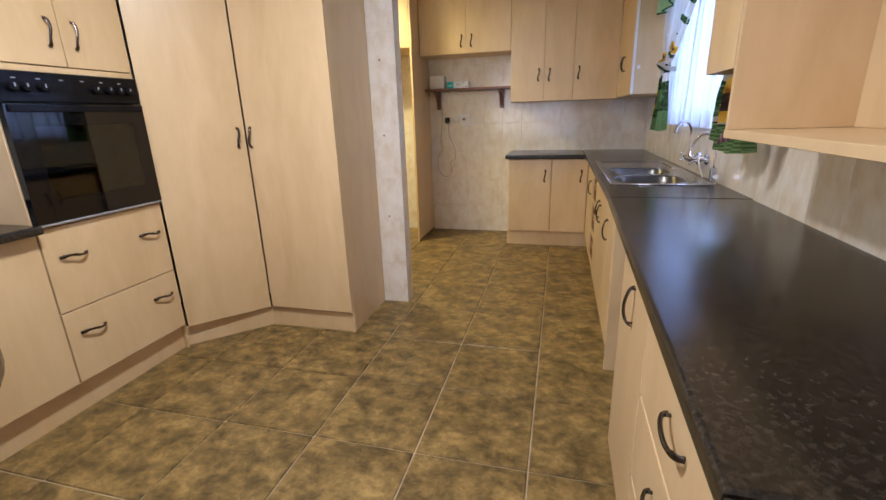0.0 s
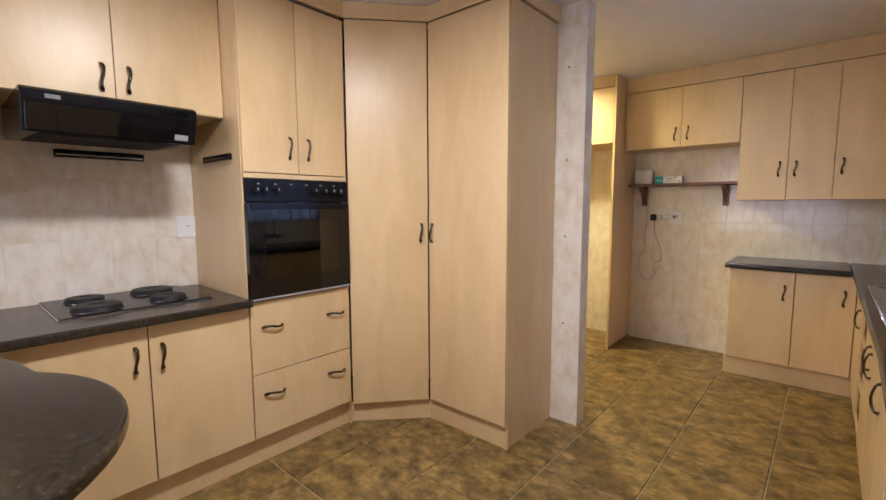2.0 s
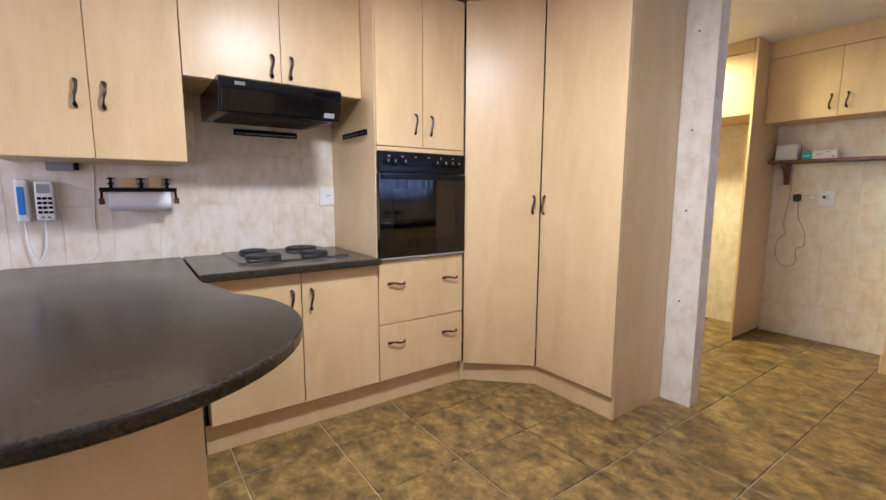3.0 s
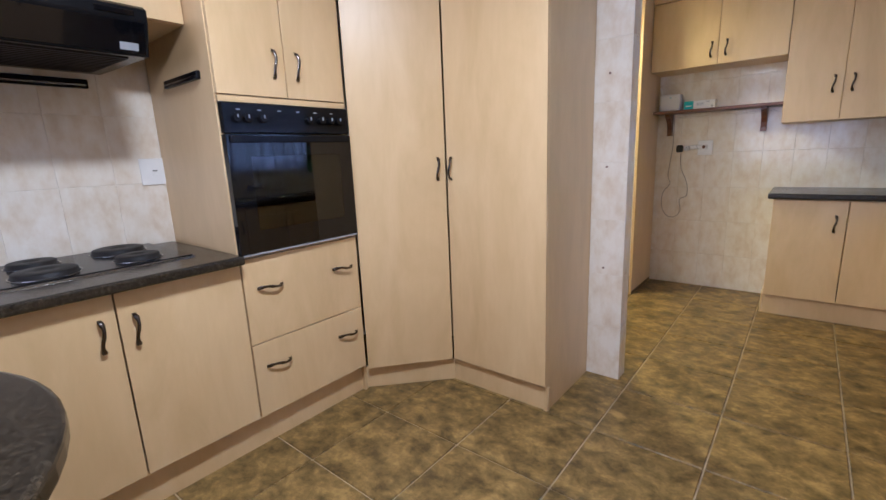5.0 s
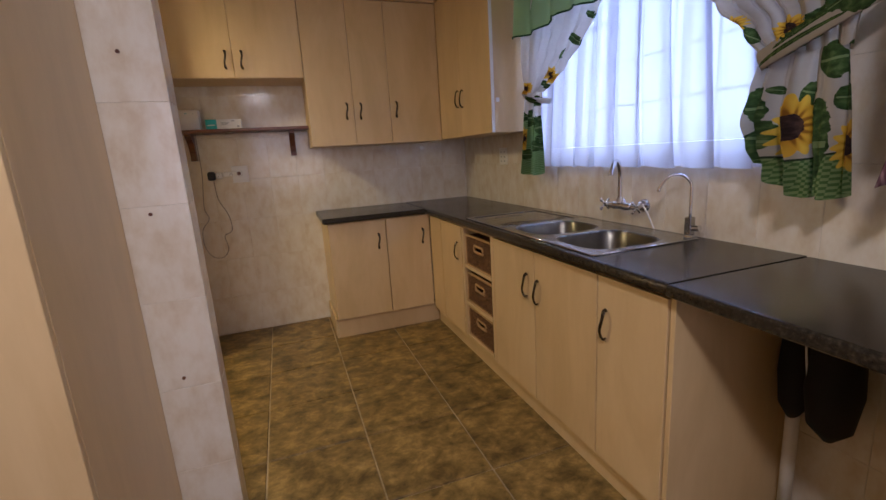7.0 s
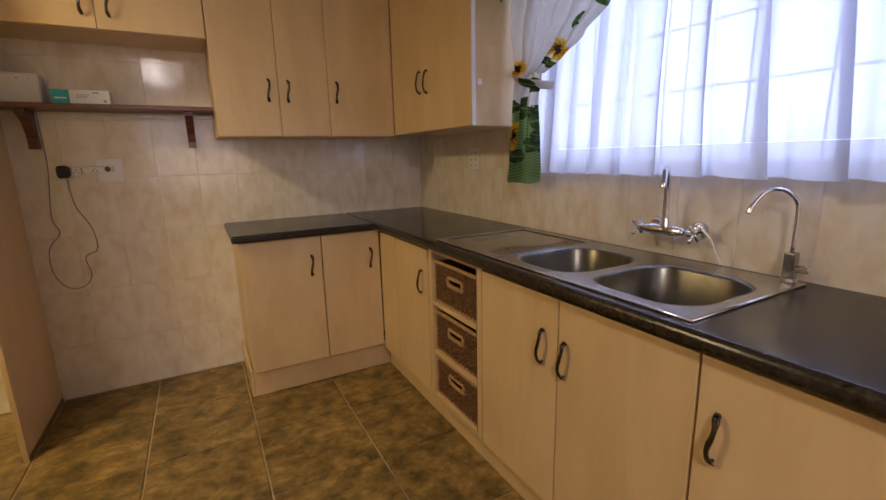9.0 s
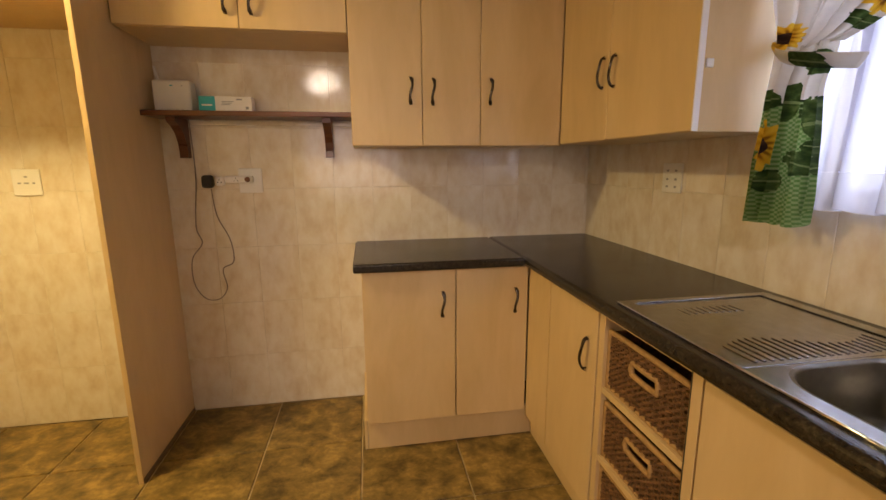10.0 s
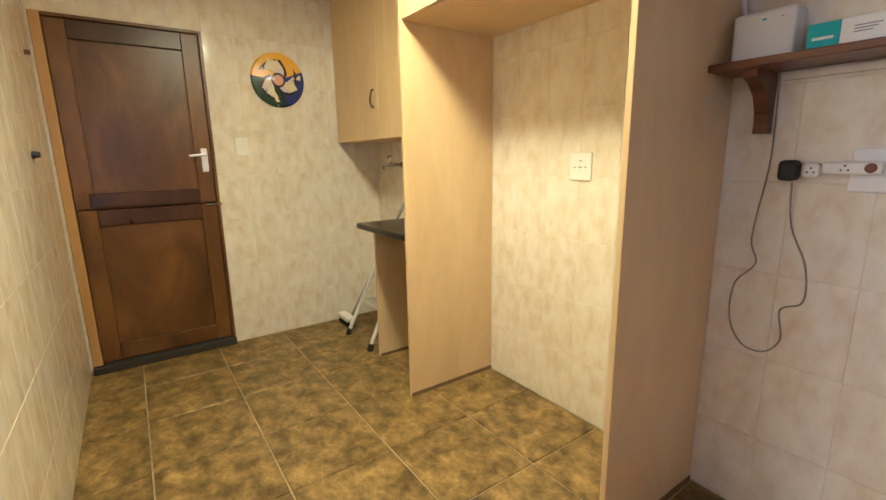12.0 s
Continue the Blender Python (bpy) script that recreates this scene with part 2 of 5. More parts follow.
def tube(points, r, n=8, bm=None, smooth_steps=6, flat=1.0):
    """A round bar through the points, smoothed by Catmull-Rom. r: one radius or one per point."""
    pts = [Vector(p) for p in points]
    rs = list(r) if isinstance(r, (list, tuple)) else [r] * len(pts)
    line, rad = [], []
    for i in range(len(pts) - 1):
        p0, p1, p2, p3 = pts[max(i - 1, 0)], pts[i], pts[i + 1], pts[min(i + 2, len(pts) - 1)]
        for k in range(smooth_steps):
            s = k / smooth_steps
            line.append(0.5 * (2 * p1 + (p2 - p0) * s + (2 * p0 - 5 * p1 + 4 * p2 - p3) * s * s + (3 * p1 - p0 - 3 * p2 + p3) * s ** 3))
            rad.append(rs[i] + (rs[i + 1] - rs[i]) * s)
    line.append(pts[-1]), rad.append(rs[-1])
    b = bmesh.new() if bm is None else bm
    rings, up = [], Vector((0.123, 0.31, 0.94)).normalized()
    for i, p in enumerate(line):
        d = (line[min(i + 1, len(line) - 1)] - line[max(i - 1, 0)]).normalized()
        side = d.cross(up)
        side = side.normalized() if side.length > 1e-4 else d.orthogonal().normalized()
        up = side.cross(d).normalized()
        rings.append([b.verts.new(p + rad[i] * (math.cos(a) * side + flat * math.sin(a) * up)) for a in [2 * math.pi * j / n for j in range(n)]])
    for a, c in zip(rings, rings[1:]):
        for j in range(n):
            b.faces.new((a[j], a[(j + 1) % n], c[(j + 1) % n], c[j]))
    b.faces.new(rings[0][::-1]), b.faces.new(rings[-1])
    bmesh.ops.recalc_face_normals(b, faces=b.faces[:])
    return b


def lathe(profile, center, n=24, bm=None):
    """A turned body round the vertical through center: profile rows of (radius, height)."""
    b = bmesh.new() if bm is None else bm
    rings = []
    for r, h in profile:
        rings.append([b.verts.new(Vector(center) + Vector((r * math.cos(2 * math.pi * j / n), r * math.sin(2 * math.pi * j / n), h))) for j in range(n)])
    for a, c in zip(rings, rings[1:]):
        for j in range(n):
            b.faces.new((a[j], a[(j + 1) % n], c[(j + 1) % n], c[j]))
    b.faces.new(rings[0][::-1]), b.faces.new(rings[-1])
    bmesh.ops.recalc_face_normals(b, faces=b.faces[:])
    return b


def slab(outline, z0, z1, bevel=0.0, holes=(), seg=3):
    """A plate of the given outline, its upper and lower rims rounded."""
    b = bmesh.new()
    vs = [b.verts.new((x, y, z0)) for x, y in outline]
    f = b.faces.new(vs)
    if f.normal.z > 0:
        f.normal_flip()
    r = bmesh.ops.extrude_face_region(b, geom=[f])
    bmesh.ops.translate(b, verts=[v for v in r["geom"] if isinstance(v, bmesh.types.BMVert)], vec=(0, 0, z1 - z0))
    bmesh.ops.recalc_face_normals(b, faces=b.faces[:])
    if bevel:
        flat = [e for e in b.edges if abs(e.verts[0].co.z - e.verts[1].co.z) < 1e-6]
        bmesh.ops.bevel(b, geom=flat, offset=bevel, segments=seg, affect="EDGES", profile=0.5)
    return b


def front(face, F, u0, u1, d0, d1, z0, z1, bevel=0.0, bm=None, seg=1):
    """A box behind the front plane F of a unit that faces '-y', '+x' or '-x': u along it, d inwards."""
    if face == "-y":
        return box(u0, u1, F + d0, F + d1, z0, z1, bevel, bm, seg)
    if face == "+x":
        return box(F - d1, F - d0, u0, u1, z0, z1, bevel, bm, seg)
    return box(F + d0, F + d1, u0, u1, z0, z1, bevel, bm, seg)


def spot(face, F, u, d, z):
    return Vector({"-y": (u, F + d, z), "+x": (F - d, u, z), "-x": (F + d, u, z)}[face])


def handle_mesh():
    """A bowed handle with leaf-shaped feet and a waist, 12 cm long, along z, standing out along -y."""
    b = bmesh.new()
    rings, n = [], 8
    for i in range(25):
        s = -1 + 2 * i / 24
        z = 0.060 * s
        out = 0.004 + 0.022 * (1 - s * s) ** 0.6
        lat = 0.0055 * math.sin(math.pi * s)
        w = 0.0056 + 0.0034 * math.exp(-((abs(s) - 0.80) / 0.16) ** 2) + 0.0012 * math.exp(-(s / 0.2) ** 2)
        h = 0.0046 if abs(s) < 0.97 else 0.002
        rings.append([b.verts.new((lat + w * math.cos(a), -out + h * math.sin(a), z)) for a in [2 * math.pi * j / n for j in range(n)]])
    for a, c in zip(rings, rings[1:]):
        for j in range(n):
            b.faces.new((a[j], a[(j + 1) % n], c[(j + 1) % n], c[j]))
    b.faces.new(rings[0][::-1]), b.faces.new(rings[-1])
    for s in (-0.86, 0.86):
        cyl((0.0055 * math.sin(math.pi * s), 0.001, 0.06 * s), (0.0055 * math.sin(math.pi * s), -0.012, 0.06 * s), 0.0042, 0.0035, 8, b)
    bmesh.ops.recalc_face_normals(b, faces=b.faces[:])
    return finish(b, PEWTER, True)


HANDLE = handle_mesh()


def handle(parent, face, F, u, z, along="z", flip=False):
    ob = new("handle", HANDLE)
    ob.parent = parent
    turn = {"-y": 0, "+x": 90, "-x": -90}[face]
    m = pose(0, 0, 0, 0, 0, turn)
    if along == "u":
        m = m @ pose(0, 0, 0, 0, 90, 0)
    if flip:
        m = m @ pose(0, 0, 0, 0, 180, 0)
    m.translation = spot(face, F, u, 0, z) - at_root(parent)
    ob.matrix_local = m
    return tagged(ob, "dark pewter bow handle")


def leaf(parent, name, face, F, u0, u1, z0, z1, handles=(), gap=0.0026):
    """A door or drawer front 18 mm thick with its handles: rows of (u, z, along)."""
    ob = part(name, front(face, F, u0 + gap, u1 - gap, 0, 0.018, z0 + gap, z1 - gap, 0.0015), MAPLE, parent)
    for i, (u, z, along) in enumerate(handles):
        handle(ob, face, F, u, z, along, i % 2 == 1)
    return ob


def cabinet(name, face, F, u0, u1, z0, z1, back, leaves, label, category="cabinet", group="", sides=(True, True), mid=(), t=0.016, lid=True):
    """A carcass of boards from 20 mm behind its front plane to back, with leaves: (kind, u0, u1, z0, z1, handles)."""
    depth = abs(back - F)
    c = spot(face, F, (u0 + u1) / 2, depth / 2, z0)
    th = thing(name, c, label, category, group)
    for on, a, b in ((sides[0], u0, u0 + t), (sides[1], u1 - t, u1)):
        if on:
            part("side_panel", front(face, F, a, b, 0.020, depth, z0, z1, 0.001), MAPLE, th)
    e0, e1 = u0 + (t if sides[0] else 0), u1 - (t if sides[1] else 0)
    part("bottom_panel", front(face, F, e0, e1, 0.020, depth, z0, z0 + t), MAPLE, th)
    if lid:
        part("top_panel", front(face, F, e0, e1, 0.020, depth, z1 - t, z1), MAPLE, th)
    part("back_panel", front(face, F, e0, e1, depth - 0.006, depth, z0 + t, z1 - t), MAPLE, th)
    for a, b in mid:
        part("shelf", front(face, F, e0, e1, 0.022, depth - 0.007, a, b), MAPLE, th)
    for kind, a, b, c0, c1, hs in leaves:
        leaf(th, kind, face, F, a, b, c0, c1, hs, 0.0014 if z0 > 1.3 else 0.0026)
    return th


# ---- structure ----
XW, YF, XD, YP0, YP1, XH, ZC, YS = 0.77, 4.945, -4.05, 2.812, 2.918, -2.74, 2.50, -2.6
WIN = (2.28, 3.70, 1.19, 2.20)
DOOR = (2.93, 3.745, 2.08)


def rects_minus(r, h):
    u0, u1, z0, z1 = r
    a0, a1, b0, b1 = h
    if a1 <= u0 or a0 >= u1 or b1 <= z0 or b0 >= z1:
        return [r]
    out = []
    if a0 > u0:
        out.append((u0, a0, z0, z1))
    if a1 < u1:
        out.append((a1, u1, z0, z1))
    m0, m1 = max(u0, a0), min(u1, a1)
    if b0 > z0:
        out.append((m0, m1, z0, b0))
    if b1 < z1:
        out.append((m0, m1, b1, z1))
    return out


def wall(name, axis, p0, p1, u0, u1, holes=(), mat=PAINT):
    """A wall between the planes p0 and p1 of an axis, from the floor to the ceiling, with real openings."""
    rs = [(u0, u1, 0.0, ZC)]
    for h in holes:
        rs = [q for r in rs for q in rects_minus(r, h)]
    b = bmesh.new()
    for a0, a1, b0, b1 in rs:
        box(*((p0, p1, a0, a1) if axis == "x" else (a0, a1, p0, p1)), b0, b1, 0, b)
    ob = part(name, b, mat, None)
    return tagged(ob, kind="structure")


TM = 0.002
wall_east = wall("wall_east", "x", XW + TM, XW + 0.22, YS, YF + 0.22, [WIN], GROUT)
wall_north = wall("wall_north", "y", YF + TM, YF + 0.22, XD - 0.2, XW + TM, mat=GROUT)
wall_west = wall("wall_west", "x", XD - 0.2, XD - TM, YP0, YF + TM, [(DOOR[0], DOOR[1], -0.1, DOOR[2])], GROUT)
wall_middle = wall("wall_middle", "y", YP0 + TM, YP1 - TM, XD - TM, -1.046 - TM, mat=GROUT)
wall_hob = wall("wall_hob", "x", XH - 0.15, XH - TM, YS, YP0 + TM, [(-1.42, -0.56, -0.1, 2.06)], GROUT)
wall_south = wall("wall_south", "y", YS - 0.15, YS, XH - 0.15, XW + 0.22)
floor = part("floor", box(XD - 0.2, XW + 0.22, YS - 0.15, YF + 0.2, -0.14, -0.007), FGROUT, None)
tagged(floor, kind="structure")
ceiling = part("ceiling", box(XD - 0.2, XW + 0.22, YS - 0.15, YF + 0.2, ZC, ZC + 0.15), CEIL, None)
tagged(ceiling, kind="structure")

# ---- tall oven unit ----
FO = -2.10
oven_unit = cabinet("oven_cabinet", "+x", FO, 1.312, 1.918, 0.146, 2.40, XH + 0.001, [
    ("drawer", 1.312, 1.918, 0.158, 0.497, [(1.425, 0.385, "u"), (1.812, 0.382, "u")]),
    ("drawer", 1.312, 1.918, 0.497, 0.875, [(1.427, 0.739, "u"), (1.814, 0.733, "u")]),
    ("door", 1.312, 1.615, 1.520, 2.395, [(1.560, 1.652, "z")]),
    ("door", 1.615, 1.918, 1.520, 2.395, [(1.668, 1.652, "z")])],
    "tall maple laminate housing with two drawers below a built-in oven", mid=[(0.870, 0.886), (1.492, 1.508)])
part("rail", front("+x", FO, 1.314, 1.916, 0.0, 0.018, 1.494, 1.518, 0.001), MAPLE, oven_unit)
part("rail", front("+x", FO, 1.314, 1.916, 0.0, 0.018, 0.877, 0.889, 0.001), MAPLE, oven_unit)

oven = thing("oven", (-2.3, 1.615, 0.890), "black built-in electric oven with glass door in the tall housing", "oven")
for a in ((1.335, 1.395, 0.013, 0.52, 0.900, 1.375), (1.850, 1.895, 0.013, 0.52, 0.900, 1.375), (1.396, 1.849, 0.013, 0.52, 0.900, 0.965), (1.396, 1.849, 0.013, 0.52, 1.300, 1.375), (1.396, 1.849, 0.50, 0.52, 0.966, 1.299)):
    part("cavity_panel", front("+x", FO, *a), BLACK, oven)
for z in (1.040, 1.115, 1.205):
    rack = bmesh.new()
    tube([(FO - 0.045, 1.40, z), (FO - 0.045, 1.845, z)], 0.0035, 6, rack, 1)
    tube([(FO - 0.42, 1.40, z), (FO - 0.42, 1.845, z)], 0.003, 6, rack, 1)
    for i in range(10):
        tube([(FO - 0.045, 1.42 + i * 0.0455, z), (FO - 0.42, 1.42 + i * 0.0455, z)], 0.002, 5, rack, 1)
    part("rack", rack, STEEL, oven, "steel wire rack")
part("control_panel", front("+x", FO, 1.315, 1.915, -0.016, 0.012, 1.376, 1.492, 0.004, seg=2), BLACK, oven, "glossy black panel with knobs")
b = bmesh.new()
for a in ((1.315, 1.405, 0.892, 1.370), (1.845, 1.915, 0.892, 1.370), (1.405, 1.845, 0.892, 0.985), (1.405, 1.845, 1.285, 1.370)):
    front("+x", FO, a[0], a[1], -0.020, 0.012, a[2], a[3], 0.0, b)
bmesh.ops.remove_doubles(b, verts=b.verts, dist=1e-5)
odoor = part("oven_door", b, BLACKGLASS, oven, "black glass oven door")
SMOKED, _, sb = material("smoked_glass", 0.02, color=(0.07, 0.07, 0.085))
sb.inputs["Transmission Weight"].default_value = 1.0
sb.inputs["IOR"].default_value = 1.55
part("window", front("+x", FO, 1.406, 1.844, -0.019, -0.015, 0.986, 1.284), SMOKED, odoor, "smoked glass")
part("rim", front("+x", FO, 1.320, 1.910, -0.0235, -0.0205, 0.886, 0.893), GREYP, odoor)
part("grip", front("+x", FO, 1.33, 1.90, -0.034, -0.0205, 1.338, 1.366, 0.004, seg=2), BLACK, odoor)
for i, y in enumerate((1.362, 1.407, 1.472, 1.690, 1.752, 1.802, 1.850)):
    k = part("knob", cyl((FO + 0.016, y, 1.432), (FO + 0.043, y, 1.432), 0.0195, 0.0165, 20, bevel=0.003), BLACK, oven, smooth=False)
    part("pointer", box(FO + 0.0435, FO + 0.046, y - 0.002, y + 0.002, 1.432, 1.445), GREYP, k)
for i in range(6):
    part("marking", box(FO + 0.0163, FO + 0.0168, 1.372 + i * 0.088, 1.388 + i * 0.088, 1.464, 1.468), GREYP, oven)

# ---- tall corner unit with a slanting door ----
FC = 2.283
corner = thing("corner_cabinet", (-1.8, 2.5, 0), "floor-to-ceiling maple laminate corner cupboard with two closed doors", "cabinet")
A, B = Vector((FO, 1.925, 0)), Vector((-1.785, FC, 0))
AB = (B - A).normalized()
NAB = Vector((AB.y, -AB.x, 0))


def slant(d0, d1, u0, u1, z0, z1, bevel=0.0015):
    b = box(u0, u1, -d1, -d0, z0, z1, bevel)
    m = Matrix(((AB.x, NAB.x, 0, A.x), (AB.y, NAB.y, 0, A.y), (0, 0, 1, 0), (0, 0, 0, 1)))
    bmesh.ops.transform(b, matrix=m, verts=b.verts)
    bmesh.ops.recalc_face_normals(b, faces=b.faces[:])
    return b


LAB = (B - A).length
sd = part("door", slant(0.0, 0.018, 0.004, LAB - 0.0035, 0.137, 2.405), MAPLE, corner)
hd = new("handle", HANDLE)
hd.parent = sd
hp = A + AB * (LAB - 0.045)
hm = Matrix(((AB.x, -NAB.x, 0, hp.x), (AB.y, -NAB.y, 0, hp.y), (0, 0, 1, 1.19), (0, 0, 0, 1)))
hm.translation -= at_root(sd)
hd.matrix_local = hm
tagged(hd, "dark pewter bow handle")
leaf(corner, "door", "-y", FC, -1.783, -1.2225, 0.137, 2.405, [(-1.748, 1.19, "z")])
part("side_panel", box(-1.243, -1.225, FC + 0.0195, 2.808, 0.0, 2.405, 0.001), MAPLE, corner)
part("inner_panel", box(-2.72, -1.238, 2.785, 2.805, 0.0, 2.40), MAPLE, corner)
part("inner_panel", box(XH + 0.002, -2.13, 1.924, 1.94, 0.0, 2.40), MAPLE, corner)
part("top_panel", slab([(XH + 0.005, 1.945), (-2.125, 1.945), (-1.80, 2.305), (-1.24, 2.305), (-1.24, 2.78), (XH + 0.005, 2.78)], 2.385, 2.402), MAPLE, corner)

# ---- fascia above and plinth below the tall units ----
fas = thing("cornice", (-2.0, 2.0, 2.41), "maple laminate filler boards between cupboard tops and ceiling", "trim")
tagged(fas, kind="structure")
part("board", box(FO - 0.018, FO + 0.004, 1.30, 1.925, 2.412, ZC - 0.002, 0.001), MAPLE, fas)
part("board", slant(-0.004, 0.018, -0.002, LAB + 0.002, 2.412, ZC - 0.002, 0.001), MAPLE, fas)
part("board", box(-1.787, -1.208, FC - 0.004, FC + 0.018, 2.412, ZC - 0.002, 0.001), MAPLE, fas)
part("board", box(-1.226, -1.206, FC + 0.02, 2.809, 2.412, ZC - 0.002, 0.001), MAPLE, fas)
part("board", box(-2.293, -2.271, -0.255, 1.308, 2.412, ZC - 0.002, 0.001), MAPLE, fas)
part("board", box(-1.44, 0.444, 4.606, 4.626, 2.362, ZC - 0.002, 0.001), MAPLE, fas)
part("board", box(0.436, 0.458, 3.715, 4.604, 2.362, ZC - 0.002, 0.001), MAPLE, fas)
part("board", box(0.46, XW - 0.002, 3.712, 3.732, 2.362, ZC - 0.002, 0.001), MAPLE, fas)
part("board", box(-2.66, -1.47, 4.376, 4.394, 2.402, ZC - 0.002, 0.001), MAPLE, fas)
part("board", box(XD + 0.002, -2.67, 4.606, 4.626, 2.402, ZC - 0.002, 0.001), MAPLE, fas)

pl = thing("plinth", (-2.15, 1.2, 0), "maple laminate kickboard under the base cupboards", "trim")
tagged(pl, kind="structure")
part("board", box(-2.168, -2.150, 0.405, 1.945, 0.0, 0.145, 0.001), MAPLE, pl)
q = Vector((-2.150, 1.948, 0))
b = box(0, 0.504, 0, 0.018, 0.0, 0.122, 0.001)
bmesh.ops.transform(b, matrix=Matrix.Translation(q) @ Matrix.Rotation(math.atan2(2.311 - 1.948, -1.799 + 2.150), 4, "Z"), verts=b.verts)
part("board", b, MAPLE, pl)
part("board", box(-1.802, -1.221, 2.311, 2.329, 0.0, 0.122, 0.001), MAPLE, pl)
part("board", box(-0.514, 0.272, 4.440, 4.458, 0.0, 0.145, 0.001), MAPLE, pl)
part("board", box(0.272, 0.290, 2.19, 4.439, 0.0, 0.145, 0.001), MAPLE, pl)
part("board", box(0.232, 0.250, 0.255, 1.48, 0.0, 0.145, 0.001), MAPLE, pl)
part("return_board", box(-0.530, -0.516, 4.440, 4.94, 0.0, 0.145, 0.001), MAPLE, pl)

# ---- hob side base units and worktops ----
cabinet("base_cabinet", "+x", FO, 0.425, 1.310, 0.150, 0.860, XH + 0.001, [
    ("door", 0.425, 0.873, 0.158, 0.858, [(0.822, 0.715, "z")]),
    ("door", 0.873, 1.310, 0.158, 0.858, [(0.921, 0.712, "z")])],
    "maple laminate base cupboard with two closed doors under the hob", group="base cupboards")
def rounded_front_top(name, outline, label, z0=0.862, z1=0.900):
    th = thing(name, (sum(p[0] for p in outline) / len(outline), sum(p[1] for p in outline) / len(outline), z0), label, "worktop")
    part("top", slab(outline, z0, z1, 0.010), COUNTER, th)
    return th


rounded_front_top("worktop", [(XH + 0.001, 0.412), (-2.048, 0.412), (-2.048, 1.308), (XH + 0.001, 1.308)], "dark charcoal speckled laminate worktop with the hob set in it")
arc = [(-1.27 + 0.545 * math.cos(a), 0.045 + 0.545 * math.sin(a)) for a in [radians(-128 + 256 * i / 46) for i in range(47)]]
peninsula = rounded_front_top("breakfast_bar", [(XH + 0.001, -0.33)] + [(-1.95, -0.33), (-1.78, -0.35)] + arc + [(-1.78, 0.445), (-1.86, 0.412), (-1.95, 0.404), (-2.05, 0.403)] + [(XH + 0.001, 0.403)], "dark charcoal laminate breakfast bar with a round end")
part("support_panel", box(-0.892, -0.870, -0.185, 0.275, 0.0, 0.861, 0.001), MAPLE, peninsula, "upright maple laminate end support")
part("brace_panel", box(-2.13, -0.893, 0.034, 0.052, 0.10, 0.861, 0.001), MAPLE, peninsula)
# The shade under the bar is put into this board's dark colour.
part("side_panel", box(XH + 0.002, -2.16, 0.394, 0.412, 0.0, 0.861), DARKGAP, peninsula, "end board coloured dark for the shade under the bar")

hob = thing("hob", (-2.49, 0.905, 0.9), "black four-plate electric hob set in the dark worktop", "hob")
tray = part("tray", slab([(-2.735, 0.612), (-2.245, 0.612), (-2.245, 1.195), (-2.735, 1.195)], 0.9003, 0.909, 0.003), BLACK, hob, "black enamel hob tray")
part("rim", slab([(-2.739, 0.606), (-2.241, 0.606), (-2.241, 1.201), (-2.739, 1.201)], 0.8985, 0.9045, 0.001), STEEL, hob)
for x, y, r in ((-2.37, 0.76, 0.092), (-2.37, 1.04, 0.075), (-2.61, 0.76, 0.075), (-2.61, 1.04, 0.092)):
    pb = part("hot_plate", lathe([(r + 0.006, 0.0), (r + 0.006, 0.004), (r, 0.006), (r, 0.017), (r - 0.004, 0.020), (r * 0.35, 0.020), (r * 0.30, 0.0175), (0.001, 0.0175)], (x, y, 0.9075), 32), IRON, hob, "cast-iron hot plate", True)
    part("ring", lathe([(r + 0.010, 0), (r + 0.010, 0.003), (r + 0.006, 0.003), (r + 0.006, 0)], (x, y, 0.9077), 32), STEEL, pb)

# ---- upper units on the hob side ----
FU = -2.275
cabinet("wall_cabinet", "+x", FU, 0.425, 1.310, 1.792, 2.40, XH + 0.001, [
    ("door", 0.425, 0.868, 1.792, 2.398, [(0.822, 1.892, "z")]),
    ("door", 0.868, 1.310, 1.792, 2.398, [(0.916, 1.896, "z")])],
    "maple laminate wall cupboard with two doors above the cooker hood", group="wall cupboards")
cabinet("wall_cabinet", "+x", FU, -0.255, 0.423, 1.402, 2.40, XH + 0.001, [
    ("door", -0.255, 0.082, 1.402, 2.398, [(0.036, 1.665, "z")]),
    ("door", 0.082, 0.423, 1.402, 2.398, [(0.131, 1.665, "z")])],
    "maple laminate wall cupboard with two doors above the telephone", group="wall cupboards")

BADGE = plain("dull_grey_badge", (0.10, 0.10, 0.105), 0.4)
hood = thing("cooker_hood", (-2.45, 0.865, 1.66), "black slanted cooker hood under the wall cupboard", "cooker hood")
b = bmesh.new()
prof = [(XH + 0.01, 1.790), (-2.150, 1.790), (-2.128, 1.776), (-2.128, 1.742), (-2.168, 1.632), (XH + 0.01, 1.652)]
for y in (0.548, 1.130):
    vs = [b.verts.new((x, y, z)) for x, z in prof]
    b.faces.new(vs)
b.verts.ensure_lookup_table()
for i in range(6):
    b.faces.new([b.verts[i], b.verts[(i + 1) % 6], b.verts[6 + (i + 1) % 6], b.verts[6 + i]])
bmesh.ops.recalc_face_normals(b, faces=b.faces[:])
bmesh.ops.bevel(b, geom=b.edges[:], offset=0.003, segments=1, affect="EDGES")
part("body", b, BLACK, hood)
b = box(-0.002, 0.003, -0.28, 0.28, -0.050, 0.050, 0.001)
bmesh.ops.transform(b, matrix=Matrix.Translation((-2.149, 0.839, 1.687)) @ Matrix.Rotation(math.atan2(0.042, 0.120), 4, "Y"), verts=b.verts)
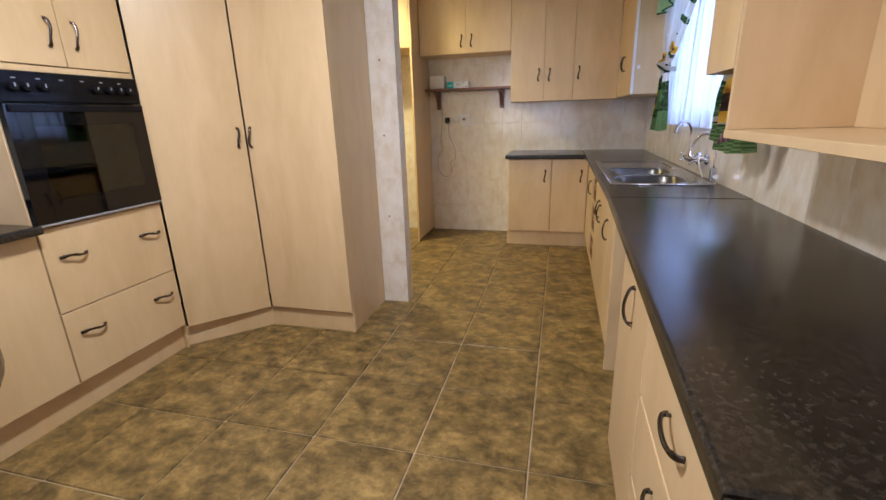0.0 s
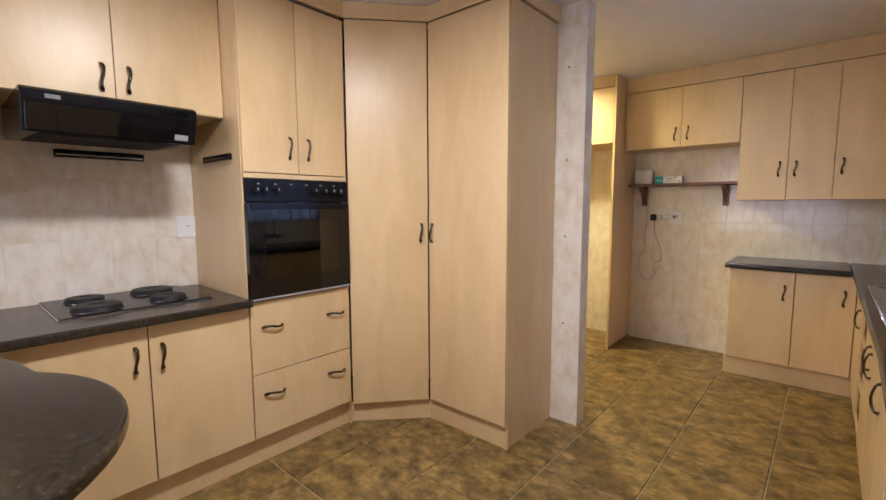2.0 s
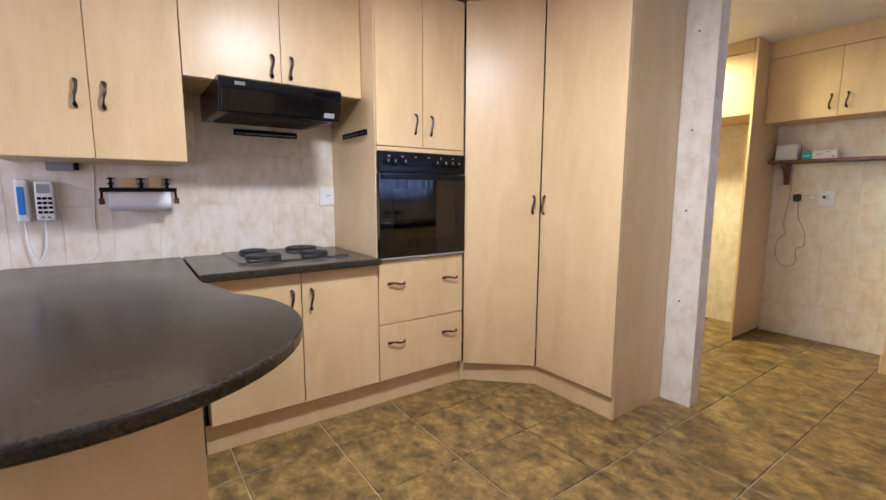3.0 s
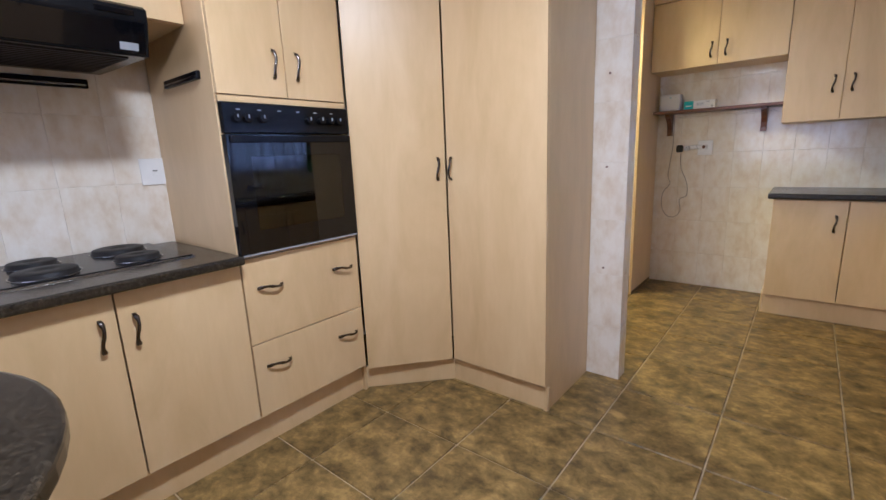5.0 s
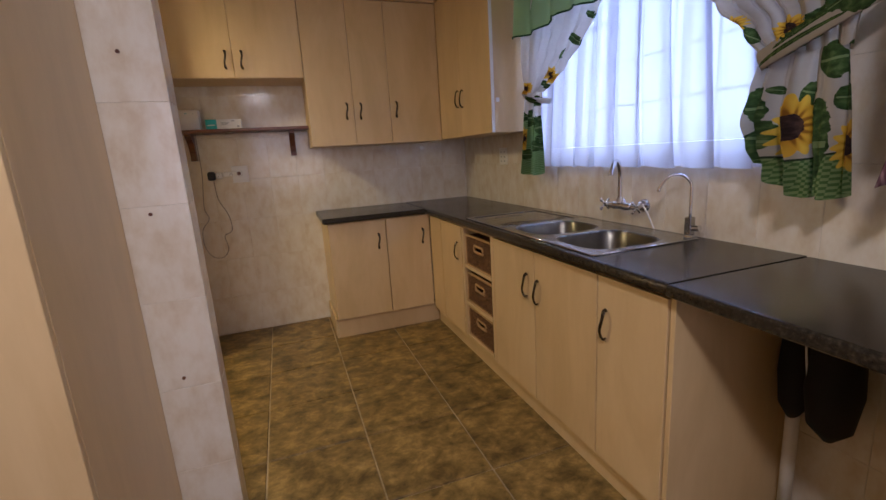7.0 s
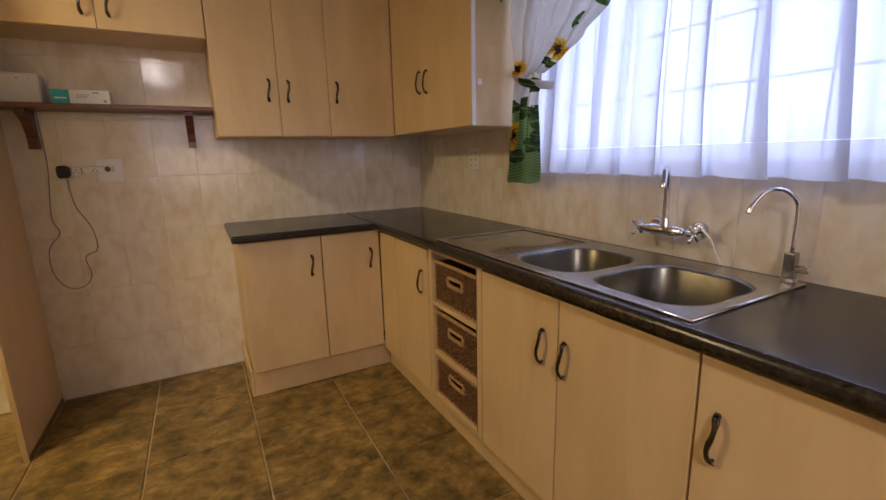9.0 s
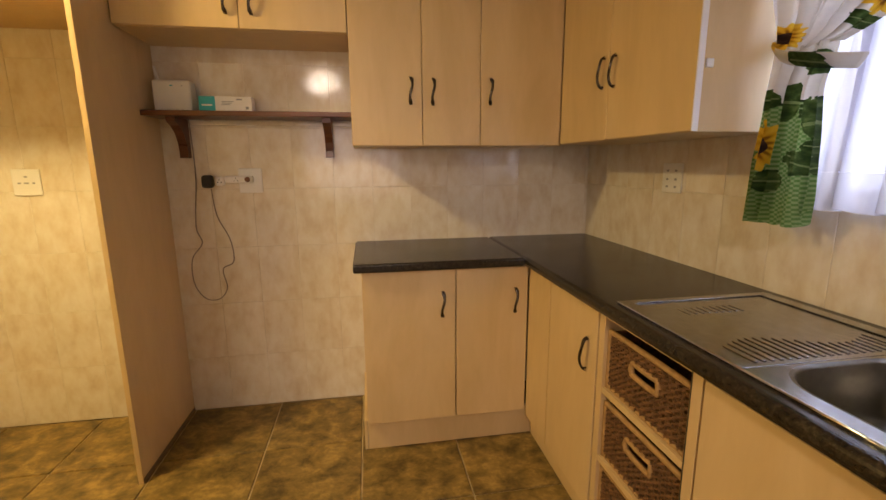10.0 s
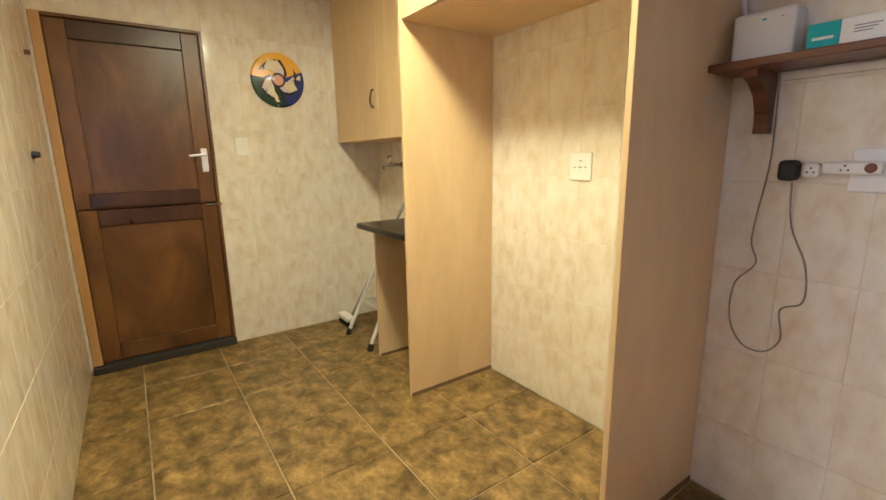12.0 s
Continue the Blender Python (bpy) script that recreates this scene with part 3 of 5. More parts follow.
part("glass_front", b, BLACKGLASS, hood, "black glass visor")
part("switch_panel", box(-2.1285, -2.1235, 0.98, 1.09, 1.750, 1.766, 0.001), BLACKGLASS, hood)
part("badge", box(-2.1285, -2.125, 0.615, 0.660, 1.750, 1.766, 0.001), BADGE, hood, "small grey badge")
b = box(0.003, 0.0045, -0.027, 0.027, -0.012, 0.012)
bmesh.ops.transform(b, matrix=Matrix.Translation((-2.158, 1.070, 1.660)) @ Matrix.Rotation(math.atan2(0.042, 0.120), 4, "Y"), verts=b.verts)
part("label", b, GREYP, hood, "pale rating label")
for i in range(13):
    part("grille_slat", box(-2.66 + i * 0.036, -2.645 + i * 0.036, 0.60, 1.08, 1.6455 - i * 0.0013, 1.653 - i * 0.0013), IRON, hood)

st = thing("knife_strip", (XH + 0.01, 0.895, 1.61), "dark magnetic knife strip on the tiled wall below the hood", "knife strip")
part("bar", box(XH + 0.002, XH + 0.018, 0.712, 1.078, 1.592, 1.628, 0.004), BLACK, st)
part("magnet", box(XH + 0.0185, XH + 0.0205, 0.72, 1.07, 1.601, 1.608), STEEL, st)
st = thing("knife_strip", (-2.36, 1.305, 1.6), "dark magnetic strip on the side of the oven housing", "knife strip")
part("bar", box(-2.53, -2.206, 1.296, 1.3125, 1.585, 1.617, 0.003), BLACK, st)
part("magnet", box(-2.52, -2.216, 1.2935, 1.2955, 1.594, 1.600), STEEL, st)


def plate(name, face, F, u, z, w, h, label, category="socket"):
    th = thing(name, spot(face, F, u, 0, z), label, category)
    part("cover", front(face, F, u - w / 2, u + w / 2, -0.008, -0.0005, z - h / 2, z + h / 2, 0.003, seg=2), WHITEP, th)
    return th


sw = plate("switch_plate", "+x", XH, 1.272, 1.238, 0.118, 0.122, "white cooker isolator switch on cream wall tiles", "switch")
part("rocker", front("+x", XH, 1.262, 1.282, -0.011, -0.008, 1.222, 1.236, 0.001), WHITEP, sw)
part("lens", front("+x", XH, 1.262, 1.282, -0.0115, -0.008, 1.240, 1.244), BLACK, sw)

# ---- paper towel rack ----
rk = thing("paper_towel_rack", (XH + 0.06, 0.235, 1.27), "black iron rack holding a white kitchen paper roll", "rack")
part("bar", box(XH + 0.002, XH + 0.020, 0.065, 0.405, 1.262, 1.284, 0.002), BLACK, rk)
part("roll", cyl((XH + 0.085, 0.105, 1.215), (XH + 0.085, 0.368, 1.215), 0.048, n=36, bevel=0.003), PAPER, rk, "white paper roll")
for y in (0.075, 0.395):
    part("arm", tube([(XH + 0.01, y, 1.272), (XH + 0.05, y, 1.255), (XH + 0.085, y, 1.216)], 0.006), BLACK, rk, smooth=True)
    part("end_cap", cyl((XH + 0.085, y - 0.012, 1.215), (XH + 0.085, y + 0.012, 1.215), 0.016, n=16, bevel=0.003), DARKWOOD, rk, "dark wooden knob")
for y, s in ((0.115, 0.042), (0.245, 0.055), (0.36, 0.042)):
    part("finial", lathe([(0.010, 0.0), (0.006, 0.012), (0.017, 0.02), (0.006, 0.028), (0.006, 0.042), (s * 0.5, 0.046), (0.001, 0.052)], (XH + 0.014, y, 1.284), 14), BLACK, rk, smooth=True)
part("cutout", slab([(XH + 0.004, 0.16), (XH + 0.012, 0.16), (XH + 0.012, 0.225), (XH + 0.004, 0.205)], 1.284, 1.335, 0.001), MAPLE, rk, "pale wooden cutout")
part("cutout", slab([(XH + 0.004, 0.275), (XH + 0.012, 0.275), (XH + 0.012, 0.335), (XH + 0.004, 0.32)], 1.284, 1.352, 0.001), MAPLE, rk, "pale wooden cutout")

# ---- telephone ----
ph = thing("telephone", (XH + 0.03, -0.16, 1.2), "white wall telephone with a blue-backed handset and black keys", "telephone")
base = part("base", front("+x", XH, -0.178, -0.108, -0.045, -0.001, 1.125, 1.312, 0.008, seg=2), WHITEP, ph)
part("display", front("+x", XH, -0.168, -0.120, -0.0475, -0.0445, 1.255, 1.298, 0.002), GREYP, base, "grey display")
for i in range(4):
    for j in range(3):
        part("key", front("+x", XH, -0.170 + j * 0.020, -0.155 + j * 0.020, -0.0485, -0.0445, 1.225 - i * 0.022, 1.237 - i * 0.022, 0.001), BLACK, base)
for j in range(2):
    part("button", front("+x", XH, -0.160 + j * 0.022, -0.148 + j * 0.022, -0.0475, -0.0445, 1.138, 1.144), BLACK, base)
hs = part("handset", front("+x", XH, -0.246, -0.196, -0.055, -0.012, 1.118, 1.322, 0.012, seg=3), WHITEP, ph)
part("inlay", front("+x", XH, -0.236, -0.212, -0.0575, -0.0545, 1.155, 1.285, 0.004), BLUEP, hs, "bright blue inlay")
part("cord", tube([(XH + 0.03, -0.222, 1.12), (XH + 0.03, -0.218, 1.02), (XH + 0.035, -0.19, 0.925), (XH + 0.03, -0.155, 1.0), (XH + 0.03, -0.148, 1.125)], 0.0045, 8, smooth_steps=14), WHITEP, ph, "coiled pale cord", True)
nb = thing("phone_junction_box", (XH + 0.02, -0.07, 1.385), "grey plastic box under the wall cupboard", "adapter")
part("case", front("+x", XH, -0.128, -0.022, -0.045, -0.001, 1.364, 1.408, 0.004, seg=2), GREYP, nb)
part("end_cap", front("+x", XH, -0.022, -0.004, -0.040, -0.001, 1.366, 1.406, 0.003), BLACK, nb)
cb = thing("phone_cable", (XH, 0.03, 1.2), "thin pale cable running down the tiled wall", "cable")
part("wire", tube([(XH + 0.004, -0.004, 1.385), (XH + 0.004, 0.045, 1.395), (XH + 0.004, 0.042, 1.25), (XH + 0.004, 0.035, 1.10), (XH + 0.004, 0.045, 0.98), (XH + 0.004, 0.035, 0.945), (XH + 0.006, -0.006, 0.912)], 0.0022, 6), WHITEP, cb, smooth=True)
part("wire", tube([(XH + 0.004, -0.11, 1.31), (XH + 0.004, -0.04, 1.29), (XH + 0.004, 0.04, 1.255)], 0.002, 6), WHITEP, cb, smooth=True)

# ---- far base units and the long run under the window ----
FB, FW = 4.39, 0.225
cabinet("base_cabinet", "-y", FB, -0.514, 0.205, 0.150, 0.860, YF - 0.001, [
    ("door", -0.514, -0.110, 0.152, 0.858, [(-0.169, 0.70, "z")]),
    ("door", -0.110, 0.223, 0.152, 0.858, [(0.161, 0.70, "z")])],
    "maple laminate base cupboard with two closed doors beside the alcove", group="base cupboards")
u = cabinet("base_cabinet", "-x", FW, 3.775, 4.385, 0.150, 0.860, XW - 0.001, [
    ("door", 3.778, 4.150, 0.130, 0.845, [(3.838, 0.680, "z")])],
    "maple laminate corner base cupboard with one closed door", group="base cupboards")
part("filler_board", front("-x", FW, 4.153, 4.386, 0.0, 0.018, 0.130, 0.845, 0.001), MAPLE, u)
cabinet("base_cabinet", "-x", FW, 2.505, 3.335, 0.150, 0.860, XW - 0.001, [
    ("door", 2.925, 3.332, 0.130, 0.845, [(2.988, 0.675, "z")]),
    ("door", 2.505, 2.925, 0.130, 0.845, [(2.893, 0.665, "z")])],
    "maple laminate base cupboard with two closed doors under the sink", group="base cupboards", lid=False)
cabinet("base_cabinet", "-x", FW, 2.192, 2.503, 0.150, 0.860, XW - 0.001, [
    ("door", 2.195, 2.503, 0.130, 0.845, [(2.455, 0.672, "z")])],
    "narrow maple laminate base cupboard beside the open gap", group="base cupboards")
ep = thing("end_panel", (0.5, 2.19, 0), "maple laminate end board beside the open gap", "panel")
part("board", box(0.228, XW - 0.002, 2.172, 2.190, 0.0, 0.861, 0.001), MAPLE, ep)
FN = 0.178
cabinet("base_cabinet", "-x", FN, 1.055, 1.480, 0.150, 0.860, XW - 0.001, [
    ("door", 1.055, 1.480, 0.130, 0.845, [(1.245, 0.760, "z")])],
    "maple laminate base cupboard with one door beside the drawers", group="base cupboards")
cabinet("drawer_cabinet", "-x", FN, 0.255, 1.053, 0.150, 0.860, XW - 0.001, [
    ("drawer", 0.255, 1.053, 0.615, 0.845, [(0.735, 0.745, "u"), (0.42, 0.745, "u")]),
    ("drawer", 0.255, 1.053, 0.375, 0.612, [(0.785, 0.520, "u"), (0.42, 0.520, "u")]),
    ("drawer", 0.255, 1.053, 0.130, 0.372, [(0.785, 0.280, "u"), (0.42, 0.280, "u")])],
    "maple laminate drawer cabinet with three wide drawers")

bu = thing("basket_unit", (0.5, 3.555, 0.15), "open maple laminate unit with three wicker basket drawers", "cabinet")
for a in ((3.337, 3.368), (3.742, 3.773)):
    part("side_panel", box(FW + 0.002, XW - 0.002, *a, 0.130, 0.860, 0.001), MAPLE, bu)
part("back_panel", box(XW - 0.02, XW - 0.003, 3.369, 3.741, 0.15, 0.858), MAPLE, bu)
# Added dark board: stands in for the shade beside the baskets.
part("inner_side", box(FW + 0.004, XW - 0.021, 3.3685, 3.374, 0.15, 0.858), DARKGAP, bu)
for z in (0.130, 0.352, 0.590, 0.838):
    part("shelf", box(FW + 0.004, XW - 0.021, 3.375, 3.741, z, z + 0.020, 0.001), MAPLE, bu)


def basket():
    th = thing("wicker_basket", (0, 0, 0), "brown woven wicker basket drawer with a cut-out grip", "basket", "basket drawers")
    rnd = random.Random(5)
    w, d, h, ts = 0.176, 0.40, 0.190, []
    WICK, CANE = wicker_mat, cane_mat
    for i in range(15):
        y = -w + 0.006 + i * (2 * w - 0.012) / 14
        if abs(y) < 0.055:
            part("upright", cyl((0, y, 0.004), (0, y, 0.098), 0.0032, n=6), WICK, th)
            part("upright", cyl((0, y, 0.140), (0, y, h - 0.012), 0.0032, n=6), WICK, th)
        else:
            part("upright", cyl((0, y, 0.004), (0, y, h - 0.01), 0.0032, n=6), WICK, th)
    n = 19
    for k in range(n):
        z = 0.010 + k * (h - 0.028) / (n - 1)
        spans = [(-w, w)] if not 0.100 < z < 0.138 else [(-w, -0.058), (0.058, w)]
        for a, c in spans:
            rb = bmesh.new()
            m = max(4, int((c - a) / 0.0125))
            pts = [(0.0045 * (1 if (i + k) % 2 else -1), a + (c - a) * i / m, z + rnd.uniform(-0.001, 0.001)) for i in range(m + 1)]
            tube(pts, 0.0040, 5, rb, 2)
            part("strand", rb, WICK, th)
    part("rim", tube([(0, -w, h - 0.006), (-0.001, 0, h - 0.004), (0, w, h - 0.006)], 0.0085, 8), CANE, th, "pale cane edging", smooth=True)
    part("foot", tube([(0, -w, 0.006), (0, 0, 0.006), (0, w, 0.006)], 0.007, 8), CANE, th, "pale cane edging", smooth=True)
    for z in (0.101, 0.137):
        part("grip_edge", tube([(0, -0.058, z), (-0.003, 0, z), (0, 0.058, z)], 0.0085, 7), CANE, th, "pale cane edging", smooth=True)
    for s in (-1, 1):
        part("grip_end", tube([(0, s * 0.056, 0.100), (-0.002, s * 0.060, 0.119), (0, s * 0.056, 0.138)], 0.0085, 7), CANE, th, "pale cane edging", smooth=True)
        part("corner_post", tube([(0, s * w, 0.0), (0, s * w, h)], 0.008, 8), CANE, th, "pale cane edging", smooth=True)
        part("side", box(0.004, d, s * (w - 0.004) - 0.003, s * (w - 0.004) + 0.003, 0.002, h - 0.004), WICK, th)
    part("back", box(d - 0.006, d, -w + 0.008, w - 0.008, 0.002, h - 0.004), WICK, th)
    part("base", box(0.006, d - 0.008, -w + 0.008, w - 0.008, 0.002, 0.008), WICK, th)
    return th


wicker_mat = plain("brown_wicker", (0.15, 0.072, 0.028), 0.6, vary=0.7, scale=45, bumpy=0.3)
cane_mat = plain("pale_cane", (0.42, 0.25, 0.10), 0.5, vary=0.25, scale=40, bumpy=0.2)
bk = basket()
bk.matrix_basis = pose(FW + 0.02, 3.558, 0.151)
for z in (0.373, 0.611):
    copy_thing(bk, pose(FW + 0.02, 3.558, z))

# ---- worktops under the window with the inset sink ----
far_top = rounded_front_top("worktop", [(-0.545, 4.352), (0.186, 4.352), (0.186, YF - 0.001), (-0.545, YF - 0.001)], "dark charcoal laminate worktop on the far base cupboard")

part("end_strip", box(-0.5468, -0.5452, 4.362, YF - 0.004, 0.867, 0.895), COUNTER, far_top)


def holed_top(x0, x1, y0, y1, holes, z0=0.862, z1=0.900):
    """A worktop strip between whole ends, open where the bowls go; its front rim rounded."""
    h0, h1 = holes[0][0], holes[0][1]
    b = bmesh.new()
    prof = [(x0 + 0.018, z1)] + [(x0 + 0.018 - 0.018 * math.sin(a), z1 - 0.018 + 0.018 * math.cos(a)) for a in (0.31, 0.63, 0.94, 1.26, 1.57)] + [(x0, z0 + 0.014), (x0 + 0.004, z0 + 0.004), (x0 + 0.014, z0), (h0, z0), (h0, z1)]
    a = [b.verts.new((x, y0, z)) for x, z in prof]
    c = [b.verts.new((x, y1, z)) for x, z in prof]
    for i in range(len(prof)):
        j = (i + 1) % len(prof)
        b.faces.new((a[i], a[j], c[j], c[i]))
    b.faces.new(a[::-1]), b.faces.new(c)
    box(h1, x1, y0, y1, z0, z1, 0, b)
    cuts = [y0] + sorted(v for h in holes for v in h[2:]) + [y1]
    for i in range(0, len(cuts), 2):
        box(h0, h1, cuts[i], cuts[i + 1], z0, z1, 0, b)
    bmesh.ops.remove_doubles(b, verts=b.verts, dist=1e-5)
    bmesh.ops.recalc_face_normals(b, faces=b.faces[:])
    return b


BX0, BX1 = 0.268, 0.628
win_top = thing("worktop", (0.48, 3.2, 0.862), "dark charcoal laminate worktop with the steel sink set in it", "worktop")
part("top", holed_top(0.188, XW - 0.001, 2.176, YF - 0.001, [(BX0, BX1, 2.566, 2.899), (BX0, BX1, 2.931, 3.245)]), COUNTER, win_top)
rounded_front_top("worktop", [(0.140, 0.452), (XW - 0.001, 0.452), (XW - 0.001, 2.173), (0.187, 2.173)], "dark charcoal laminate worktop over the open gap")
rounded_front_top("worktop", [(0.125, -0.9), (XW - 0.001, -0.9), (XW - 0.001, 0.449), (0.140, 0.449)], "grey speckled laminate worktop continuing towards the room")

sink = thing("sink", (0.48, 3.1, 0.9), "stainless steel double-bowl sink with a ridged drainer", "sink")


def bowl_mesh(x0, x1, y0, y1, z, depth):
    """An open bowl with rounded corners and a curved foot."""
    b = bmesh.new()
    rings = []
    for inset, dz, rad in ((-0.006, 0.0, 0.105), (0.0, -0.001, 0.10), (0.005, -0.008, 0.096), (0.014, -depth * 0.75, 0.086), (0.026, -depth * 0.93, 0.074), (0.050, -depth, 0.055)):
        ring = []
        for cx, cy, a0 in ((x1, y1, 0), (x0, y1, 90), (x0, y0, 180), (x1, y0, 270)):
            sx, sy = (1 if cx == x1 else -1), (1 if cy == y1 else -1)
            px, py = cx - sx * (inset + rad), cy - sy * (inset + rad)
            for k in range(7):
                a = radians(a0 + 15 * k)
                ring.append(b.verts.new((px + rad * math.cos(a), py + rad * math.sin(a), z + dz)))
        rings.append(ring)
    n = len(rings[0])
    for r0, r1 in zip(rings, rings[1:]):
        for j in range(n):
            b.faces.new((r0[j], r0[(j + 1) % n], r1[(j + 1) % n], r1[j]))
    b.faces.new(rings[-1])
    bmesh.ops.recalc_face_normals(b, faces=b.faces[:])
    bmesh.ops.reverse_faces(b, faces=b.faces[:])
    return b, [v.co.to_2d() for v in rings[0]]


SX0, SX1, SY0, SY1, SZ = 0.232, 0.722, 2.535, 3.690, 0.906
deck = bmesh.new()
loops = []
for y0, y1, dep in ((2.573, 2.892, 0.165), (2.938, 3.238, 0.155)):
    b, rim = bowl_mesh(BX0 + 0.006, BX1 - 0.006, y0, y1, SZ, dep)
    bl = part("bowl", b, BOWLSTEEL, sink, "deep brushed steel bowl", True)
    cx, cy = (BX0 + BX1) / 2, (y0 + y1) / 2
    dr = part("drain", lathe([(0.040, 0.0), (0.040, 0.002), (0.030, 0.003), (0.028, -0.004), (0.001, -0.006)], (cx, cy, SZ - dep + 0.001), 20), STEEL, bl, smooth=True)
    part("plug", lathe([(0.036, -0.003), (0.036, 0.004), (0.030, 0.008), (0.001, 0.008)], (cx, cy, SZ - dep + 0.001), 20), RUBBER, bl, "black rubber plug", True)
    loops.append(rim)
outer = [deck.verts.new((x, y, SZ)) for x, y in ((SX0, SY0), (SX1, SY0), (SX1, 3.250), (SX0, 3.250))]
edges = [deck.edges.new((outer[i], outer[(i + 1) % 4])) for i in range(4)]
for rim in loops:
    vs = [deck.verts.new((p.x, p.y, SZ)) for p in rim]
    edges += [deck.edges.new((vs[i], vs[(i + 1) % len(vs)])) for i in range(len(vs))]
bmesh.ops.triangle_fill(deck, use_beauty=True, edges=edges)
for f in deck.faces:
    if f.normal.z < 0:
        f.normal_flip()
part("deck", deck, STEEL, sink, "flat brushed steel deck")
for a in ((SX0, SX1, 3.251, 3.262), (SX0, SX0 + 0.035, 3.2621, SY1), (SX1 - 0.035, SX1, 3.2621, SY1), (SX0 + 0.0351, SX1 - 0.0351, SY1 - 0.022, SY1)):
    part("edge_strip", box(*a, SZ - 0.002, SZ + 0.001, 0.0005), STEEL, sink)
part("drainer", box(SX0 + 0.035, SX1 - 0.035, 3.262, SY1 - 0.022, 0.9008, SZ - 0.003), STEEL, sink, "sunken steel drainer")
for i in range(19):
    x = 0.285 + i * 0.0205
    part("ridge", box(x, x + 0.009, 3.275, 3.36 + 0.03 * math.sin(0.35 * i), SZ - 0.0035, SZ - 0.0005, 0.0012), STEEL, sink)
for i in range(9):
    x = 0.36 + i * 0.0205
    part("ridge", box(x, x + 0.007, 3.56, 3.61, SZ - 0.0035, SZ - 0.0012, 0.0010), STEEL, sink)
rimb = bmesh.new()
tube([(SX0, SY0, 0.9035), (SX1, SY0, 0.9035), (SX1, SY1, 0.9035), (SX0, SY1, 0.9035), (SX0, SY0, 0.9035)], 0.0038, 8, rimb, 1)
part("rim", rimb, CHROME, sink, "bright rolled steel rim", True)

tap = thing("mixer_tap", (0.72, 2.9, 1.0), "chrome wall-mounted mixer tap with cross handles and swan neck", "tap")
for y in (3.010, 2.860):
    part("flange", cyl((XW - 0.001, y, 1.0), (XW - 0.016, y, 1.0), 0.033, 0.026, 22, bevel=0.003), CHROME, tap, smooth=False)
    part("elbow", tube([(XW - 0.01, y, 1.0), (XW - 0.05, y, 1.0), (XW - 0.075, y + (0.01 if y > 2.93 else -0.01), 1.0)], 0.013, 12), CHROME, tap, smooth=True)
part("body", tube([(0.695, 2.865, 1.0), (0.695, 2.90, 1.0), (0.695, 2.935, 1.0), (0.695, 2.97, 1.0), (0.695, 3.005, 1.0)], [0.014, 0.019, 0.015, 0.019, 0.014], 14), CHROME, tap, smooth=True)
for y, s in ((3.012, 1), (2.858, -1)):
    hnd = part("cross_handle", cyl((0.695, y, 1.0), (0.695, y + s * 0.03, 1.0), 0.011, 0.008, 14, bevel=0.002), CHROME, tap)
    for a in (45, 135, 225, 315):
        p = Vector((0.695, y + s * 0.026, 1.0))
        q2 = p + Vector((math.cos(radians(a)), 0, math.sin(radians(a)))) * 0.030
        arm = cyl(p, q2, 0.0050, 0.0062, 10)
        bmesh.ops.create_icosphere(arm, subdivisions=1, radius=0.0085, matrix=Matrix.Translation(q2))
        part("spoke", arm, CHROME, hnd, smooth=True)
part("neck_nut", cyl((0.695, 2.935, 1.012), (0.695, 2.935, 1.042), 0.015, 0.012, 14, bevel=0.002), CHROME, tap)
part("spout", tube([(0.695, 2.935, 1.03), (0.693, 2.934, 1.10), (0.686, 2.930, 1.165), (0.660, 2.916, 1.205), (0.622, 2.895, 1.202), (0.598, 2.881, 1.170), (0.592, 2.878, 1.148)], [0.0095, 0.0095, 0.009, 0.009, 0.009, 0.009, 0.011], 12), CHROME, tap, smooth=True)

ft = thing("filter_tap", (0.70, 2.50, 0.9), "slim steel swan-neck water filter tap beside the sink", "tap")
part("base", cyl((0.70, 2.50, 0.9015), (0.70, 2.50, 0.915), 0.022, 0.018, 18, bevel=0.002), CHROME, ft)
part("body", box(0.686, 0.714, 2.486, 2.514, 0.914, 0.985, 0.004, seg=2), STEEL, ft)
part("lever", cyl((0.70, 2.487, 0.94), (0.70, 2.455, 0.945), 0.010, 0.013, 12, bevel=0.002), CHROME, ft)
part("neck", tube([(0.70, 2.50, 0.985), (0.70, 2.50, 1.09), (0.694, 2.505, 1.125), (0.672, 2.525, 1.150), (0.640, 2.55, 1.148), (0.618, 2.568, 1.115), (0.610, 2.575, 1.088)], [0.0055, 0.0055, 0.0055, 0.0055, 0.0055, 0.006, 0.0075], 10), CHROME, ft, smooth=True)
ft.location += Vector((0.022, 0.075, 0.0))
fh = thing("filter_hose", (0.75, 2.72, 0.95), "thin white plastic hose from tap flange to sink", "hose")
part("tube", tube([(XW - 0.02, 2.840, 1.008), (XW - 0.055, 2.815, 1.012), (XW - 0.062, 2.785, 0.985), (XW - 0.050, 2.770, 0.94), (XW - 0.042, 2.762, 0.912)], 0.0032, 8), WHITEP, fh, smooth=True)

# ---- upper units, far wall and window wall ----
FU2 = 4.61
cabinet("wall_cabinet", "-y", FU2, -1.438, -0.535, 1.850, 2.36, YF - 0.001, [
    ("door", -1.438, -0.965, 1.850, 2.358, [(-1.010, 1.962, "z")]),
    ("door", -0.965, -0.535, 1.850, 2.358, [(-0.912, 1.962, "z")])],
    "short maple laminate wall cupboard with two doors above the shelf", group="wall cupboards")
